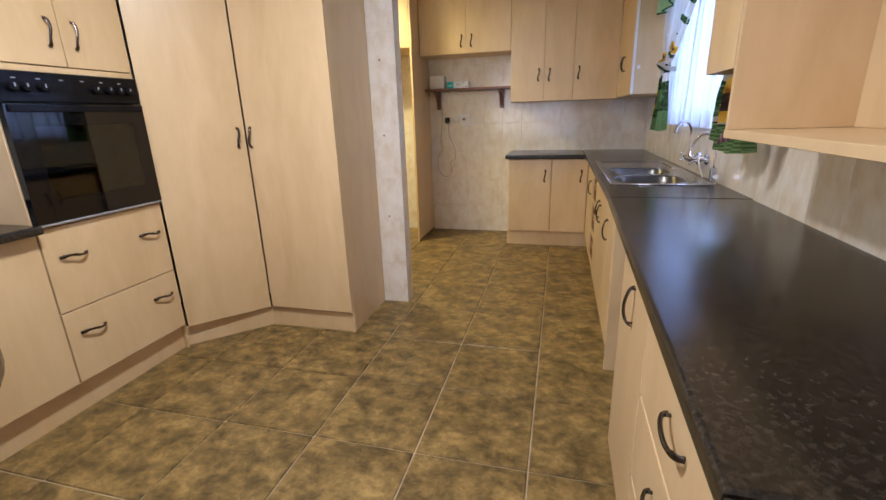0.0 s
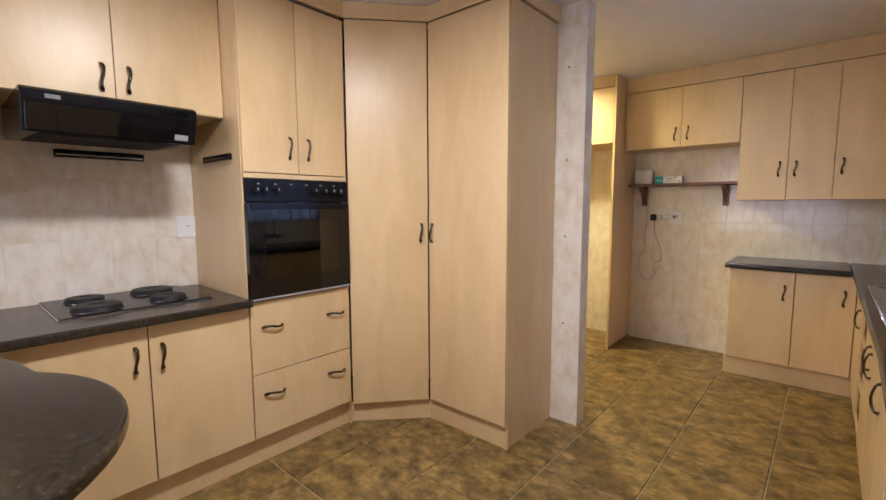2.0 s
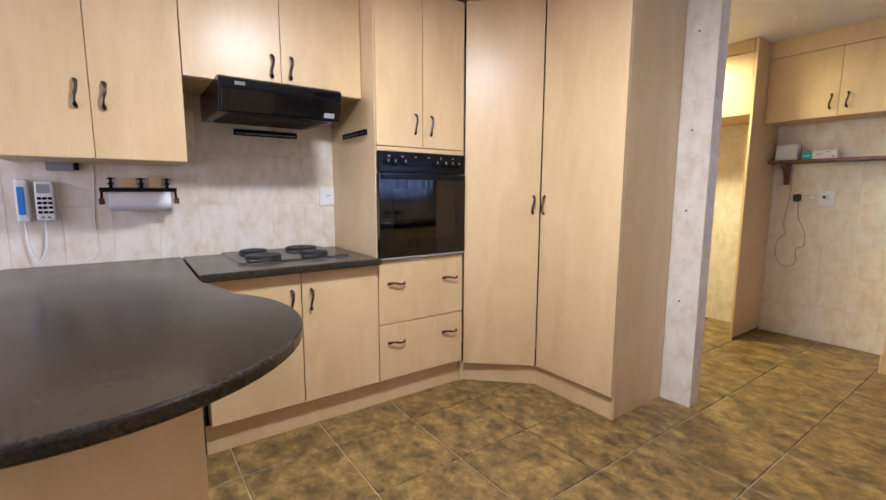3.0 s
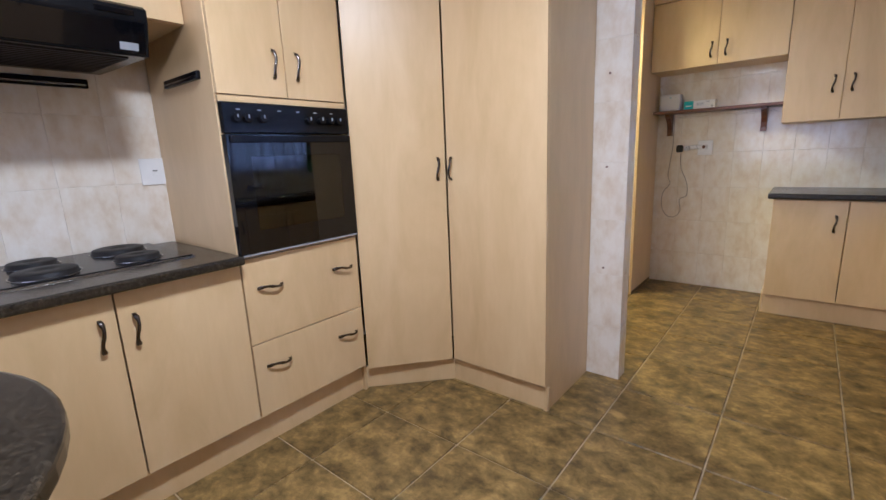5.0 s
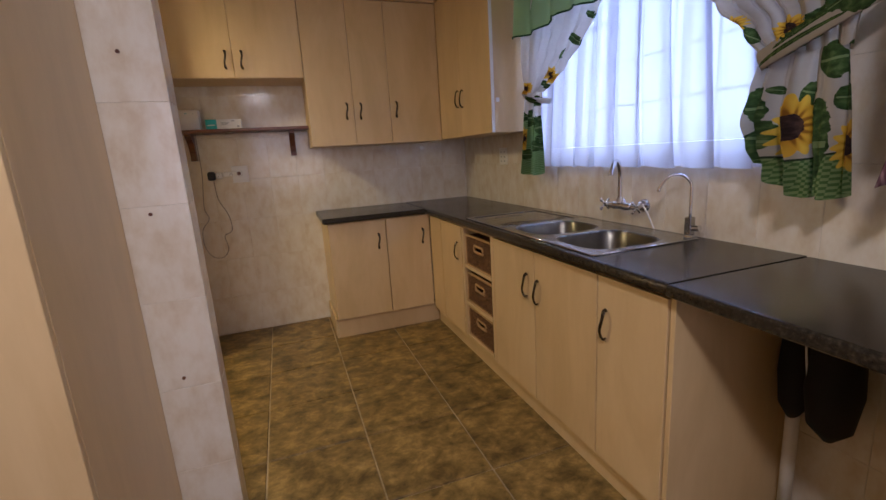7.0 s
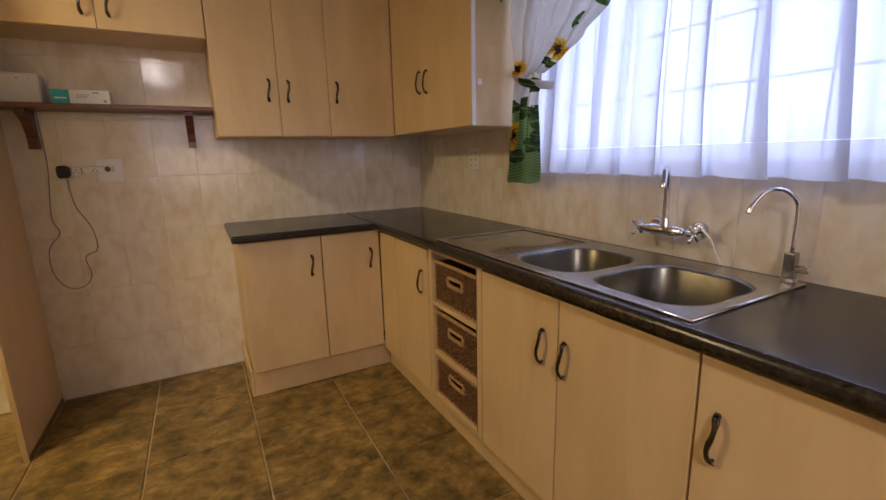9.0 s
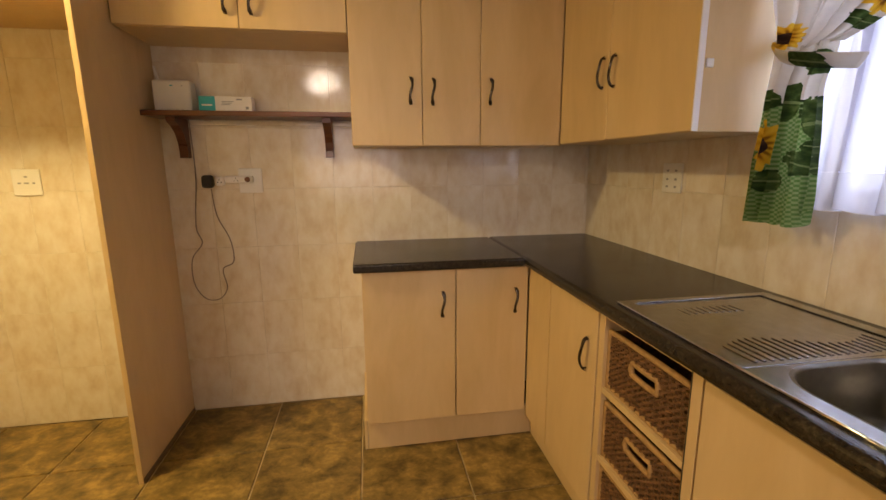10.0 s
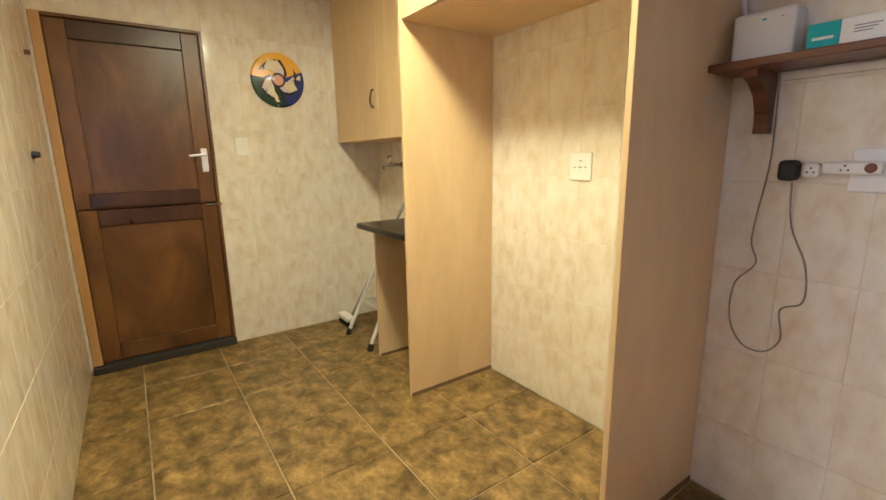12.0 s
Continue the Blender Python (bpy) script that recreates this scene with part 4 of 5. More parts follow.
cabinet("wall_cabinet", "-y", FU2, -0.533, 0.455, 1.385, 2.36, YF - 0.001, [
    ("door", -0.533, -0.218, 1.385, 2.358, [(-0.269, 1.622, "z")]),
    ("door", -0.218, 0.050, 1.385, 2.358, [(-0.170, 1.620, "z")]),
    ("door", 0.050, 0.440, 1.385, 2.358, [(0.095, 1.625, "z")])],
    "maple laminate wall cupboard with three doors over the worktop corner", group="wall cupboards")
wc = cabinet("wall_cabinet", "-x", 0.44, 3.732, 4.606, 1.390, 2.36, XW - 0.001, [
    ("door", 3.722, 4.190, 1.390, 2.358, [(4.146, 1.635, "z")]),
    ("door", 4.190, 4.604, 1.390, 2.358, [(4.228, 1.642, "z")])],
    "maple laminate wall cupboard with two doors beside the window", group="wall cupboards")
part("edge_strip", box(0.438, 0.457, 3.716, 3.7205, 1.390, 2.358), WHITEP, wc, "white door edging")
ct = thing("cupboard_catch", (0.482, 3.728, 1.576), "small white catch on the cupboard side", "catch")
part("clip", box(0.472, 0.494, 3.722, 3.731, 1.564, 1.588, 0.002), WHITEP, ct)
cabinet("wall_cabinet", "-x", 0.44, 1.590, 1.860, 1.385, 2.36, XW - 0.001, [
    ("door", 1.592, 1.860, 1.385, 2.358, [(1.640, 1.64, "z")])],
    "narrow maple laminate wall cupboard beside the curtain", group="wall cupboards")
ou = thing("open_wall_unit", (0.6, 1.2, 1.2), "open maple laminate wall unit with a thick bottom shelf", "shelf unit")
part("side_panel", box(0.442, XW - 0.002, 1.568, 1.588, 1.215, 2.36, 0.001), MAPLE, ou)
part("side_panel", box(0.442, XW - 0.002, 0.73, 0.75, 1.215, 2.36, 0.001), MAPLE, ou)
part("bottom_shelf", box(0.440, XW - 0.002, 0.73, 1.588, 1.190, 1.214, 0.001), MAPLE, ou)
part("top_shelf", box(0.442, XW - 0.002, 0.73, 1.588, 2.336, 2.36, 0.001), MAPLE, ou)
part("back_panel", box(XW - 0.012, XW - 0.003, 0.751, 1.567, 1.215, 2.335), MAPLE, ou)

# ---- alcoves and utility corner ----
for x0, x1, lab in ((-1.462, -1.442, "full-height maple laminate divider beside the shelf alcove"), (-2.664, -2.646, "full-height maple laminate divider beside the sink bench")):
    th = thing("divider_panel", ((x0 + x1) / 2, 4.66, 0), lab, "panel", "alcove dividers")
    part("board", box(x0, x1, 4.372, YF - 0.001, 0.0, ZC - 0.001, 0.001), MAPLE, th)
    # added strip: the soft shadow at the divider's foot, as colour
    part("foot_strip", box(x0 - 0.002, x1 + 0.002, 4.374, YF - 0.002, 0.0, 0.022), FOOTSHADE, th, "brown strip standing in for the shade at the foot")
cabinet("wall_cabinet", "-y", 4.378, -2.643, -1.465, 1.905, 2.40, YF - 0.001, [
    ("door", -2.643, -2.055, 1.905, 2.398, [(-2.10, 2.03, "z")]),
    ("door", -2.055, -1.465, 1.905, 2.398, [(-2.01, 2.03, "z")])],
    "deep maple laminate cupboard with two doors over the fridge space", group="wall cupboards")
cabinet("wall_cabinet", "-y", 4.61, XD + 0.001, -2.667, 1.405, 2.40, YF - 0.001, [
    ("door", XD + 0.001, -3.36, 1.405, 2.398, [(-3.415, 1.66, "z")]),
    ("door", -3.36, -2.667, 1.405, 2.398, [(-3.02, 1.66, "z")])],
    "maple laminate wall cupboard with two doors over the sink bench", group="wall cupboards")
bp = rounded_front_top("bench", [(-3.235, 4.365), (-2.666, 4.365), (-2.666, YF - 0.001), (-3.235, YF - 0.001)], "dark charcoal laminate bench on one maple laminate support board")
part("support_board", box(-3.225, -3.207, 4.47, YF - 0.001, 0.0, 0.861, 0.001), MAPLE, bp)
# Painted shade again, at the foot of the bench support.
part("foot_strip", box(-3.227, -3.205, 4.472, YF - 0.002, 0.0, 0.018), FOOTSHADE, bp, "brown strip standing in for the shade at the foot")

sh = thing("wall_shelf", (-1.0, 4.85, 1.53), "dark stained wooden shelf on two shaped brackets", "shelf")
part("board", box(-1.441, -0.537, 4.755, YF - 0.001, 1.522, 1.545, 0.004, seg=2), DARKWOOD, sh)
for x in (-1.335, -0.655):
    b = bmesh.new()
    outl = [(YF - 0.001, 1.521), (4.790, 1.521), (4.792, 1.500), (4.83, 1.485), (4.872, 1.455), (4.898, 1.41), (4.905, 1.37), (4.902, 1.340), (YF - 0.001, 1.340)]
    a = [b.verts.new((x - 0.019, y, z)) for y, z in outl]
    c = [b.verts.new((x + 0.019, y, z)) for y, z in outl]
    b.faces.new(a), b.faces.new(c[::-1])
    for i in range(len(outl)):
        b.faces.new((a[i], c[i], c[(i + 1) % len(outl)], a[(i + 1) % len(outl)]))
    bmesh.ops.recalc_face_normals(b, faces=b.faces[:])
    part("bracket", b, DARKWOOD, sh)
part("wall_rail", box(-1.30, -0.54, YF - 0.014, YF - 0.001, 1.495, 1.515, 0.001), WALLTILE, sh, "pale rail under the board")

rt = thing("router", (-1.34, 4.86, 1.545), "white internet router with raised antenna on the dark shelf", "router")
part("case", box(-1.408, -1.248, 4.82, 4.90, 1.5455, 1.683, 0.010, seg=2), WHITEP, rt)
part("antenna", cyl((-1.395, 4.905, 1.62), (-1.425, 4.91, 1.755), 0.008, 0.006, 10, bevel=0.001), WHITEP, rt)
part("light", box(-1.332, -1.320, 4.8185, 4.8205, 1.655, 1.660), TEALP, rt, "small green light")
part("light", box(-1.284, -1.278, 4.8185, 4.8205, 1.656, 1.659), GREYP, rt)
bxs = thing("medicine_box", (-1.1, 4.86, 1.545), "small flat carton, teal and white, on the dark shelf", "box")
part("carton", box(-1.142, -0.985, 4.80, 4.872, 1.5455, 1.612, 0.001), WHITEP, bxs)
part("teal_panel", box(-1.2115, -1.1425, 4.80, 4.872, 1.5455, 1.612, 0.001), TEALP, bxs, "teal end of the carton")
part("teal_text", box(-1.20, -1.155, 4.7985, 4.7998, 1.570, 1.577), WHITEP, bxs)
for i in range(3):
    part("text_line", box(-1.115, -1.062 - i * 0.008, 4.7985, 4.7998, 1.588 - i * 0.007, 1.591 - i * 0.007), GREYP, bxs)
part("text_line", box(-1.012, -0.998, 4.7985, 4.7998, 1.556, 1.568), GREYP, bxs)
part("logo_bar", box(-1.05, -1.026, 4.7985, 4.7998, 1.596, 1.603), GREYP, bxs)

s1 = plate("socket_plate", "-y", YF, -1.052, 1.228, 0.112, 0.122, "white double wall socket with an adaptor plugged in")
part("adaptor", box(-1.165, -1.035, YF - 0.045, YF - 0.009, 1.218, 1.252, 0.006, seg=2), WHITEP, s1, "white multi-plug adaptor")
part("adaptor_head", box(-1.215, -1.168, YF - 0.040, YF - 0.010, 1.205, 1.250, 0.012, seg=2), WHITEP, s1)
part("switch", cyl((-1.058, YF - 0.0445, 1.235), (-1.058, YF - 0.0495, 1.235), 0.014, 0.012, 14, bevel=0.001), DARKWOOD, s1, "dark red rocker")
for dx, dz in ((0.0, 0.006), (-0.008, -0.006), (0.008, -0.006)):
    part("pin_slot", cyl((-1.112 + dx, YF - 0.0445, 1.235 + dz), (-1.112 + dx, YF - 0.0458, 1.235 + dz), 0.0028, n=8), RUBBER, s1)
    part("pin_slot", cyl((-1.190 + dx, YF - 0.0395, 1.228 + dz), (-1.190 + dx, YF - 0.0408, 1.228 + dz), 0.0028, n=8), RUBBER, s1)
part("plug", box(-1.268, -1.218, YF - 0.065, YF - 0.012, 1.195, 1.258, 0.014, seg=2), RUBBER, s1, "black plug")
CABLE = plain("dull_grey_cable", (0.26, 0.22, 0.19), 0.5, vary=0.3, scale=30)
cb2 = thing("power_cable", (-1.3, 4.93, 1.2), "thin grey cable hanging in loops from the router", "cable")
yc = YF - 0.006
part("wire", tube([(-1.304, yc - 0.02, 1.521), (-1.306, yc, 1.36), (-1.308, yc, 1.227), (-1.331, yc, 1.003), (-1.310, yc, 0.919), (-1.365, yc, 0.838), (-1.369, yc, 0.712), (-1.323, yc, 0.628), (-1.255, yc, 0.621), (-1.213, yc, 0.680), (-1.225, yc, 0.778), (-1.169, yc, 0.818), (-1.177, yc, 0.935), (-1.227, yc, 1.053), (-1.235, yc - 0.02, 1.190)], 0.0026, 6, smooth_steps=5), CABLE, cb2, smooth=True)

s2 = plate("socket_plate", "-y", YF, -2.040, 1.232, 0.118, 0.122, "white wall socket on cream tiles in the fridge space")
for dx, w in ((-0.03, 0.012), (0.0, 0.02), (0.03, 0.012)):
    part("pin_slot", box(-2.040 + dx - w / 2, -2.040 + dx + w / 2, YF - 0.0095, YF - 0.0078, 1.225, 1.232), GREYP, s2)
part("pin_slot", box(-2.047, -2.033, YF - 0.0095, YF - 0.0078, 1.255, 1.261), GREYP, s2)
s3 = plate("socket_plate", "-x", XW, 4.218, 1.240, 0.118, 0.120, "white double wall socket on cream tiles beside the window")
for dy in (-0.025, 0.025):
    for dz in (0.03, -0.005, -0.035):
        part("pin_slot", box(XW - 0.0098, XW - 0.0078, 4.218 + dy - 0.006, 4.218 + dy + 0.006, 1.240 + dz - 0.004, 1.240 + dz + 0.004), GREYP, s3)
part("cover", front("+x", XD, 3.875, 3.957, -0.008, -0.0005, 1.315, 1.435, 0.003, seg=2), WHITEP, thing("switch_plate", (XD, 3.92, 1.375), "white light switch on cream tiles beside the door", "switch"))
part("rocker", front("+x", XD, 3.905, 3.927, -0.011, -0.0082, 1.365, 1.392, 0.001), WHITEP, [o for o in scene.objects if o.name.startswith("switch_plate")][-1])

# ---- utility bib tap, broom, step ladder ----
bt = thing("bib_tap", (-3.70, 4.9, 1.24), "old brass bib tap on the tiled wall above the bench", "tap")
part("flange", cyl((-3.66, YF - 0.001, 1.235), (-3.66, YF - 0.012, 1.235), 0.022, n=14, bevel=0.002), STEEL, bt)
part("pipe", tube([(-3.66, YF - 0.010, 1.235), (-3.665, YF - 0.05, 1.237), (-3.70, YF - 0.085, 1.236), (-3.745, YF - 0.105, 1.228), (-3.758, YF - 0.108, 1.205)], [0.011, 0.012, 0.014, 0.010, 0.010], 10), STEEL, bt, smooth=True)
part("stem", cyl((-3.70, YF - 0.085, 1.245), (-3.70, YF - 0.085, 1.285), 0.007, n=10), STEEL, bt)
part("handle", tube([(-3.735, YF - 0.080, 1.290), (-3.70, YF - 0.085, 1.300), (-3.668, YF - 0.090, 1.296)], [0.006, 0.004, 0.007], 8), STEEL, bt, smooth=True)
bs = thing("cooling_rack", (-2.85, 4.90, 0.90), "round-topped wooden board leaning on the tiles behind the bench", "board")
b = slab([(-2.98, 0), (-2.72, 0), (-2.72, 0.05)] + [(-2.85 + 0.13 * math.cos(radians(a)), 0.05 + 0.09 * math.sin(radians(a))) for a in range(10, 171, 10)] + [(-2.98, 0.05)], 0.0, 0.014, 0.002)
bmesh.ops.transform(b, matrix=Matrix.Translation((0, 4.915, 0.9005)) @ Matrix.Rotation(radians(86), 4, "X"), verts=b.verts)
part("board", b, PINE, bs)

br = thing("broom", (-3.9, 4.5, 0), "long grey-handled broom with a white head leaning in the corner", "broom")
part("handle", tube([(-3.86, 4.55, 0.06), (-3.60, 4.72, 0.62), (-3.36, 4.87, 1.14)], 0.011, 10), GREYP, br, smooth=True)
part("grip", cyl((-3.385, 4.855, 1.085), (-3.315, 4.90, 1.235), 0.019, 0.015, 12, bevel=0.003), RUBBER, br, "black rubber grip")
part("head", box(-3.99, -3.79, 4.49, 4.56, 0.045, 0.085, 0.012, seg=2), WHITEM, br, "white plastic head")
part("bristles", box(-3.98, -3.80, 4.497, 4.553, 0.0, 0.046, 0.004), BRISTLE, br, "dark bristles")

ld = thing("step_ladder", (-3.5, 4.55, 0), "folded white metal step ladder with black feet behind the bench", "step ladder")
for x, x2 in ((-3.69, -3.56), (-3.33, -3.30)):
    part("rail", tube([(x, 4.46, 0.03), ((x + x2) / 2, 4.64, 0.45), (x2, 4.82, 0.86)], 0.014, 8), WHITEM, ld, smooth=True)
    part("foot", cyl((x - 0.004, 4.453, 0.0), (x + 0.004, 4.463, 0.05), 0.021, 0.018, 10, bevel=0.003), RUBBER, ld, "black rubber foot")
for z in (0.24, 0.50, 0.74):
    k = z / 0.86
    part("tread", box(-3.69 + 0.13 * k, -3.33 + 0.03 * k, 4.46 + 0.36 * k, 4.46 + 0.36 * k + 0.09, z, z + 0.022, 0.004), WHITEM, ld)

# ---- stable door ----
dr = thing("door_1", (XD, 3.34, 0), "closed two-leaf stable door in dark reddish stained wood", "door")
tagged(dr, kind="structure")
y0, y1, zt = DOOR
part("threshold", box(XD - 0.03, XD + 0.04, y0, y1, 0.0, 0.048, 0.006, seg=2), DARKGAP, dr, "dark wooden threshold")
part("jamb", box(XD - 0.10, XD + 0.010, y0 + 0.001, y0 + 0.050, 0.049, zt - 0.001, 0.003), PINE, dr, "yellow pine jamb")
part("jamb", box(XD - 0.10, XD + 0.002, y1 - 0.018, y1 - 0.001, 0.049, zt - 0.001, 0.002), TEAK, dr)
part("head", box(XD - 0.10, XD + 0.004, y0 + 0.051, y1 - 0.019, zt - 0.018, zt - 0.001, 0.002), TEAK, dr)
d0, d1 = y0 + 0.053, y1 - 0.020


def stable_leaf(name, za, zb, lab, low, high):
    lf = part(name, box(XD - 0.055, XD - 0.035, d0 + 0.06, d1 - 0.06, za + 0.05, zb - 0.05), TEAK, dr, lab)
    part("stile", box(XD - 0.06, XD - 0.015, d0, d0 + 0.095, za, zb, 0.003), TEAK, lf)
    part("stile", box(XD - 0.06, XD - 0.015, d1 - 0.095, d1, za, zb, 0.003), TEAK, lf)
    part("rail", box(XD - 0.06, XD - 0.015, d0 + 0.096, d1 - 0.096, za, za + low, 0.003), TEAK if low < 0.099 or za < 0.5 else TEAKDARK, lf)
    part("rail", box(XD - 0.06, XD - 0.015, d0 + 0.096, d1 - 0.096, zb - high, zb, 0.003), TEAKDARK, lf, "dark rail")
    return lf


lo = stable_leaf("lower_leaf", 0.053, 1.005, "dark stained panelled lower leaf", 0.10, 0.095)
up = stable_leaf("upper_leaf", 1.012, zt - 0.02, "dark stained panelled upper leaf", 0.095, 0.10)
part("weather_bar", box(XD - 0.014, XD - 0.004, d0 + 0.07, d1 - 0.09, 1.020, 1.105, 0.004), TEAKDARK, up, "dark weather bar")
SATIN = plain("satin_silver", (0.86, 0.86, 0.88), 0.34, 0.75, vary=0.04)
pk = part("back_plate", box(XD - 0.0145, XD - 0.009, d1 - 0.060, d1 - 0.022, 1.215, 1.365, 0.003), SATIN, up, "chrome lever handle plate")
part("lever", tube([(XD - 0.01, d1 - 0.041, 1.322), (XD + 0.035, d1 - 0.043, 1.322), (XD + 0.042, d1 - 0.075, 1.322), (XD + 0.040, d1 - 0.135, 1.316)], 0.008, 10), SATIN, pk, smooth=True)
part("bolt", cyl((XD - 0.004, d1 - 0.07, 1.000), (XD - 0.004, d1 + 0.03, 1.000), 0.007, n=10), STEEL, lo, "small steel bolt")
part("lining", box(XD - 0.20, XD - 0.115, y0, y1, 0.0, zt), DARKGAP, dr)

# ---- wall plaque ----
pq = thing("wall_plaque", (XD + 0.01, 4.195, 1.825), "round painted plaque with swirling orange, blue and dark shapes", "wall art")


def plaque_material():
    m, t, b = material("painted_plaque", 0.25)
    tc = t.nodes.new("ShaderNodeTexCoord")
    sx = t.nodes.new("ShaderNodeSeparateXYZ")
    t.links.new(tc.outputs["Object"], sx.inputs[0])

    def op(kind, a, c=None):
        n = t.nodes.new("ShaderNodeMath")
        n.operation = kind
        for i, v in enumerate((a, c)):
            if v is None:
                continue
            if isinstance(v, (int, float)):
                n.inputs[i].default_value = v
            else:
                t.links.new(v, n.inputs[i])
        return n.outputs[0]
    ang = op("DIVIDE", op("ARCTAN2", sx.outputs[2], sx.outputs[1]), 6.28318)
    rad = op("SQRT", op("ADD", op("MULTIPLY", sx.outputs[1], sx.outputs[1]), op("MULTIPLY", sx.outputs[2], sx.outputs[2])))
    nz = node(t, "TexNoise", Scale=14.0, Detail=2.0)
    t.links.new(tc.outputs["Object"], nz.inputs["Vector"])
    wob = op("MULTIPLY", op("SUBTRACT", nz.outputs[0], 0.5), 0.22)
    turn = op("ADD", ang, op("MULTIPLY", rad, -1.7))
    hue = ramp(t, op("FRACT", op("ADD", ang, 0.94)), [(0.0, (0.80, 0.45, 0.03)), (0.36, (0.78, 0.38, 0.03)), (0.42, (0.020, 0.055, 0.040)), (0.70, (0.016, 0.030, 0.045)), (0.74, (0.020, 0.035, 0.200))])
    hue.color_ramp.interpolation = "CONSTANT"
    paleness = ramp(t, nz.outputs[0], [(0.40, (0.74, 0.66, 0.42)), (0.55, (0.66, 0.56, 0.62))])
    swirl = op("FRACT", op("ADD", op("MULTIPLY", turn, 3.0), op("ADD", wob, 0.35)))
    inner = op("MULTIPLY", op("LESS_THAN", op("ADD", rad, wob), 0.128), op("GREATER_THAN", swirl, 0.42))
    line = op("MULTIPLY", op("LESS_THAN", rad, 0.134), op("GREATER_THAN", swirl, 0.30))
    navy = mixed(t, hue.outputs[0], (0.015, 0.018, 0.030), line)
    body = mixed(t, navy, paleness.outputs[0], inner)
    hub = ramp(t, rad, [(0.0, (0.72, 0.40, 0.28)), (0.034, (0.72, 0.40, 0.28)), (0.036, (0.02, 0.02, 0.05)), (0.050, (0.02, 0.02, 0.05))])
    isin = op("LESS_THAN", rad, 0.048)
    t.links.new(mixed(t, body, hub.outputs[0], isin), b.inputs["Base Color"])
    return m


b = lathe([(0.172, 0.0), (0.180, 0.006), (0.178, 0.014), (0.165, 0.017), (0.055, 0.012), (0.045, 0.016), (0.001, 0.019)], (0, 0, 0), 48)
bmesh.ops.transform(b, matrix=Matrix.Translation((XD + 0.001, 4.195, 1.825)) @ Matrix.Rotation(radians(90), 4, "Y"), verts=b.verts)
disc = part("disc", b, plaque_material(), pq, smooth=True)

ds = thing("door_stop", (-3.43, YP1, 1.32), "small black rubber stop on the cream tiled wall", "door stop")
part("stop", cyl((-3.43, YP1, 1.322), (-3.43, YP1 + 0.030, 1.322), 0.016, 0.013, 14, bevel=0.003), RUBBER, ds)
hk = thing("wall_hook", (-4.0, YP1, 1.9), "small brown peg on the cream tiled wall near the door", "hook")
part("peg", cyl((-3.80, YP1, 1.82), (-3.80, YP1 + 0.025, 1.82), 0.013, n=10, bevel=0.002), DARKWOOD, hk)
for z in (0.63, 1.165, 1.62, 2.15):
    sc = thing("screw", (-1.15, YP0, z), "small brown screw head in the tiled wall end", "screw", "screws in the wall end")
    part("head", cyl((-1.150, YP0 - 0.004, z), (-1.150, YP0 + 0.001, z), 0.0055, n=10), DARKWOOD, sc)

# ---- room door beyond the breakfast bar ----
d2 = thing("door_2", (XH, -0.99, 0), "closed warm pine door in a pine frame", "door")
tagged(d2, kind="structure")
part("leaf", box(XH - 0.06, XH - 0.02, -1.37, -0.61, 0.005, 2.01, 0.002), PINE, d2)
for ya, yb in ((-0.608, -0.44), (-1.48, -1.372)):
    part("jamb", box(XH - 0.14, XH + 0.018, ya, yb, 0.0, 2.06, 0.003), PINE, d2)
part("head", box(XH - 0.14, XH + 0.018, -1.371, -0.609, 2.012, 2.06, 0.003), PINE, d2)

# ---- window, outside, curtains ----
wy0, wy1, wz0, wz1 = WIN
win = thing("window_1", (XW + 0.12, (wy0 + wy1) / 2, wz0), "steel-framed window with panes and a burglar grille", "window")
tagged(win, kind="structure")
fx0, fx1 = XW + 0.085, XW + 0.115
fr = bmesh.new()
for a in ((wy0 + 0.001, wy0 + 0.035, wz0 + 0.001, wz1 - 0.001), (wy1 - 0.035, wy1 - 0.001, wz0 + 0.001, wz1 - 0.001), (wy0 + 0.036, wy1 - 0.036, wz0 + 0.001, wz0 + 0.035), (wy0 + 0.036, wy1 - 0.036, wz1 - 0.035, wz1 - 0.001)):
    box(fx0, fx1, *a, 0.003, fr)
part("window_frame", fr, WHITEM, win, "white painted steel frame")
ys = [wy0 + 0.036 + i * (wy1 - wy0 - 0.072) / 3 for i in range(4)]
for y in ys[1:3]:
    part("mullion", box(fx0, fx1, y - 0.015, y + 0.015, wz0 + 0.036, wz1 - 0.036, 0.003), WHITEM, win)
part("transom", box(fx0 + 0.002, fx1 - 0.002, ys[0], ys[1] - 0.016, 1.86, 1.885, 0.003), WHITEM, win)
part("transom", box(fx0 + 0.002, fx1 - 0.002, ys[2] + 0.016, ys[3], 1.86, 1.885, 0.003), WHITEM, win)
part("window_sill", box(XW + 0.002, fx0 - 0.001, wy0 + 0.001, wy1 - 0.001, wz0 - 0.006, wz0 + 0.012, 0.003), WALLTILE, win, "cream tiled sill")
gm, gt, gb = material("window_glass", 0.02, color=(1, 1, 1))
gb.inputs["Transmission Weight"].default_value = 1.0
gb.inputs["IOR"].default_value = 1.02
for a, c in zip(ys, ys[1:]):
    pn = part("pane", box(fx0 + 0.012, fx0 + 0.016, a + 0.002, c - 0.002, wz0 + 0.036, wz1 - 0.036), gm, win, "clear glass")
    pn.visible_shadow = False
for z in (1.46, 1.66, 1.98):
    part("grille_bar", cyl((fx0 - 0.018, wy0 + 0.005, z), (fx0 - 0.018, wy1 - 0.005, z), 0.005, n=8), WHITEM, win)
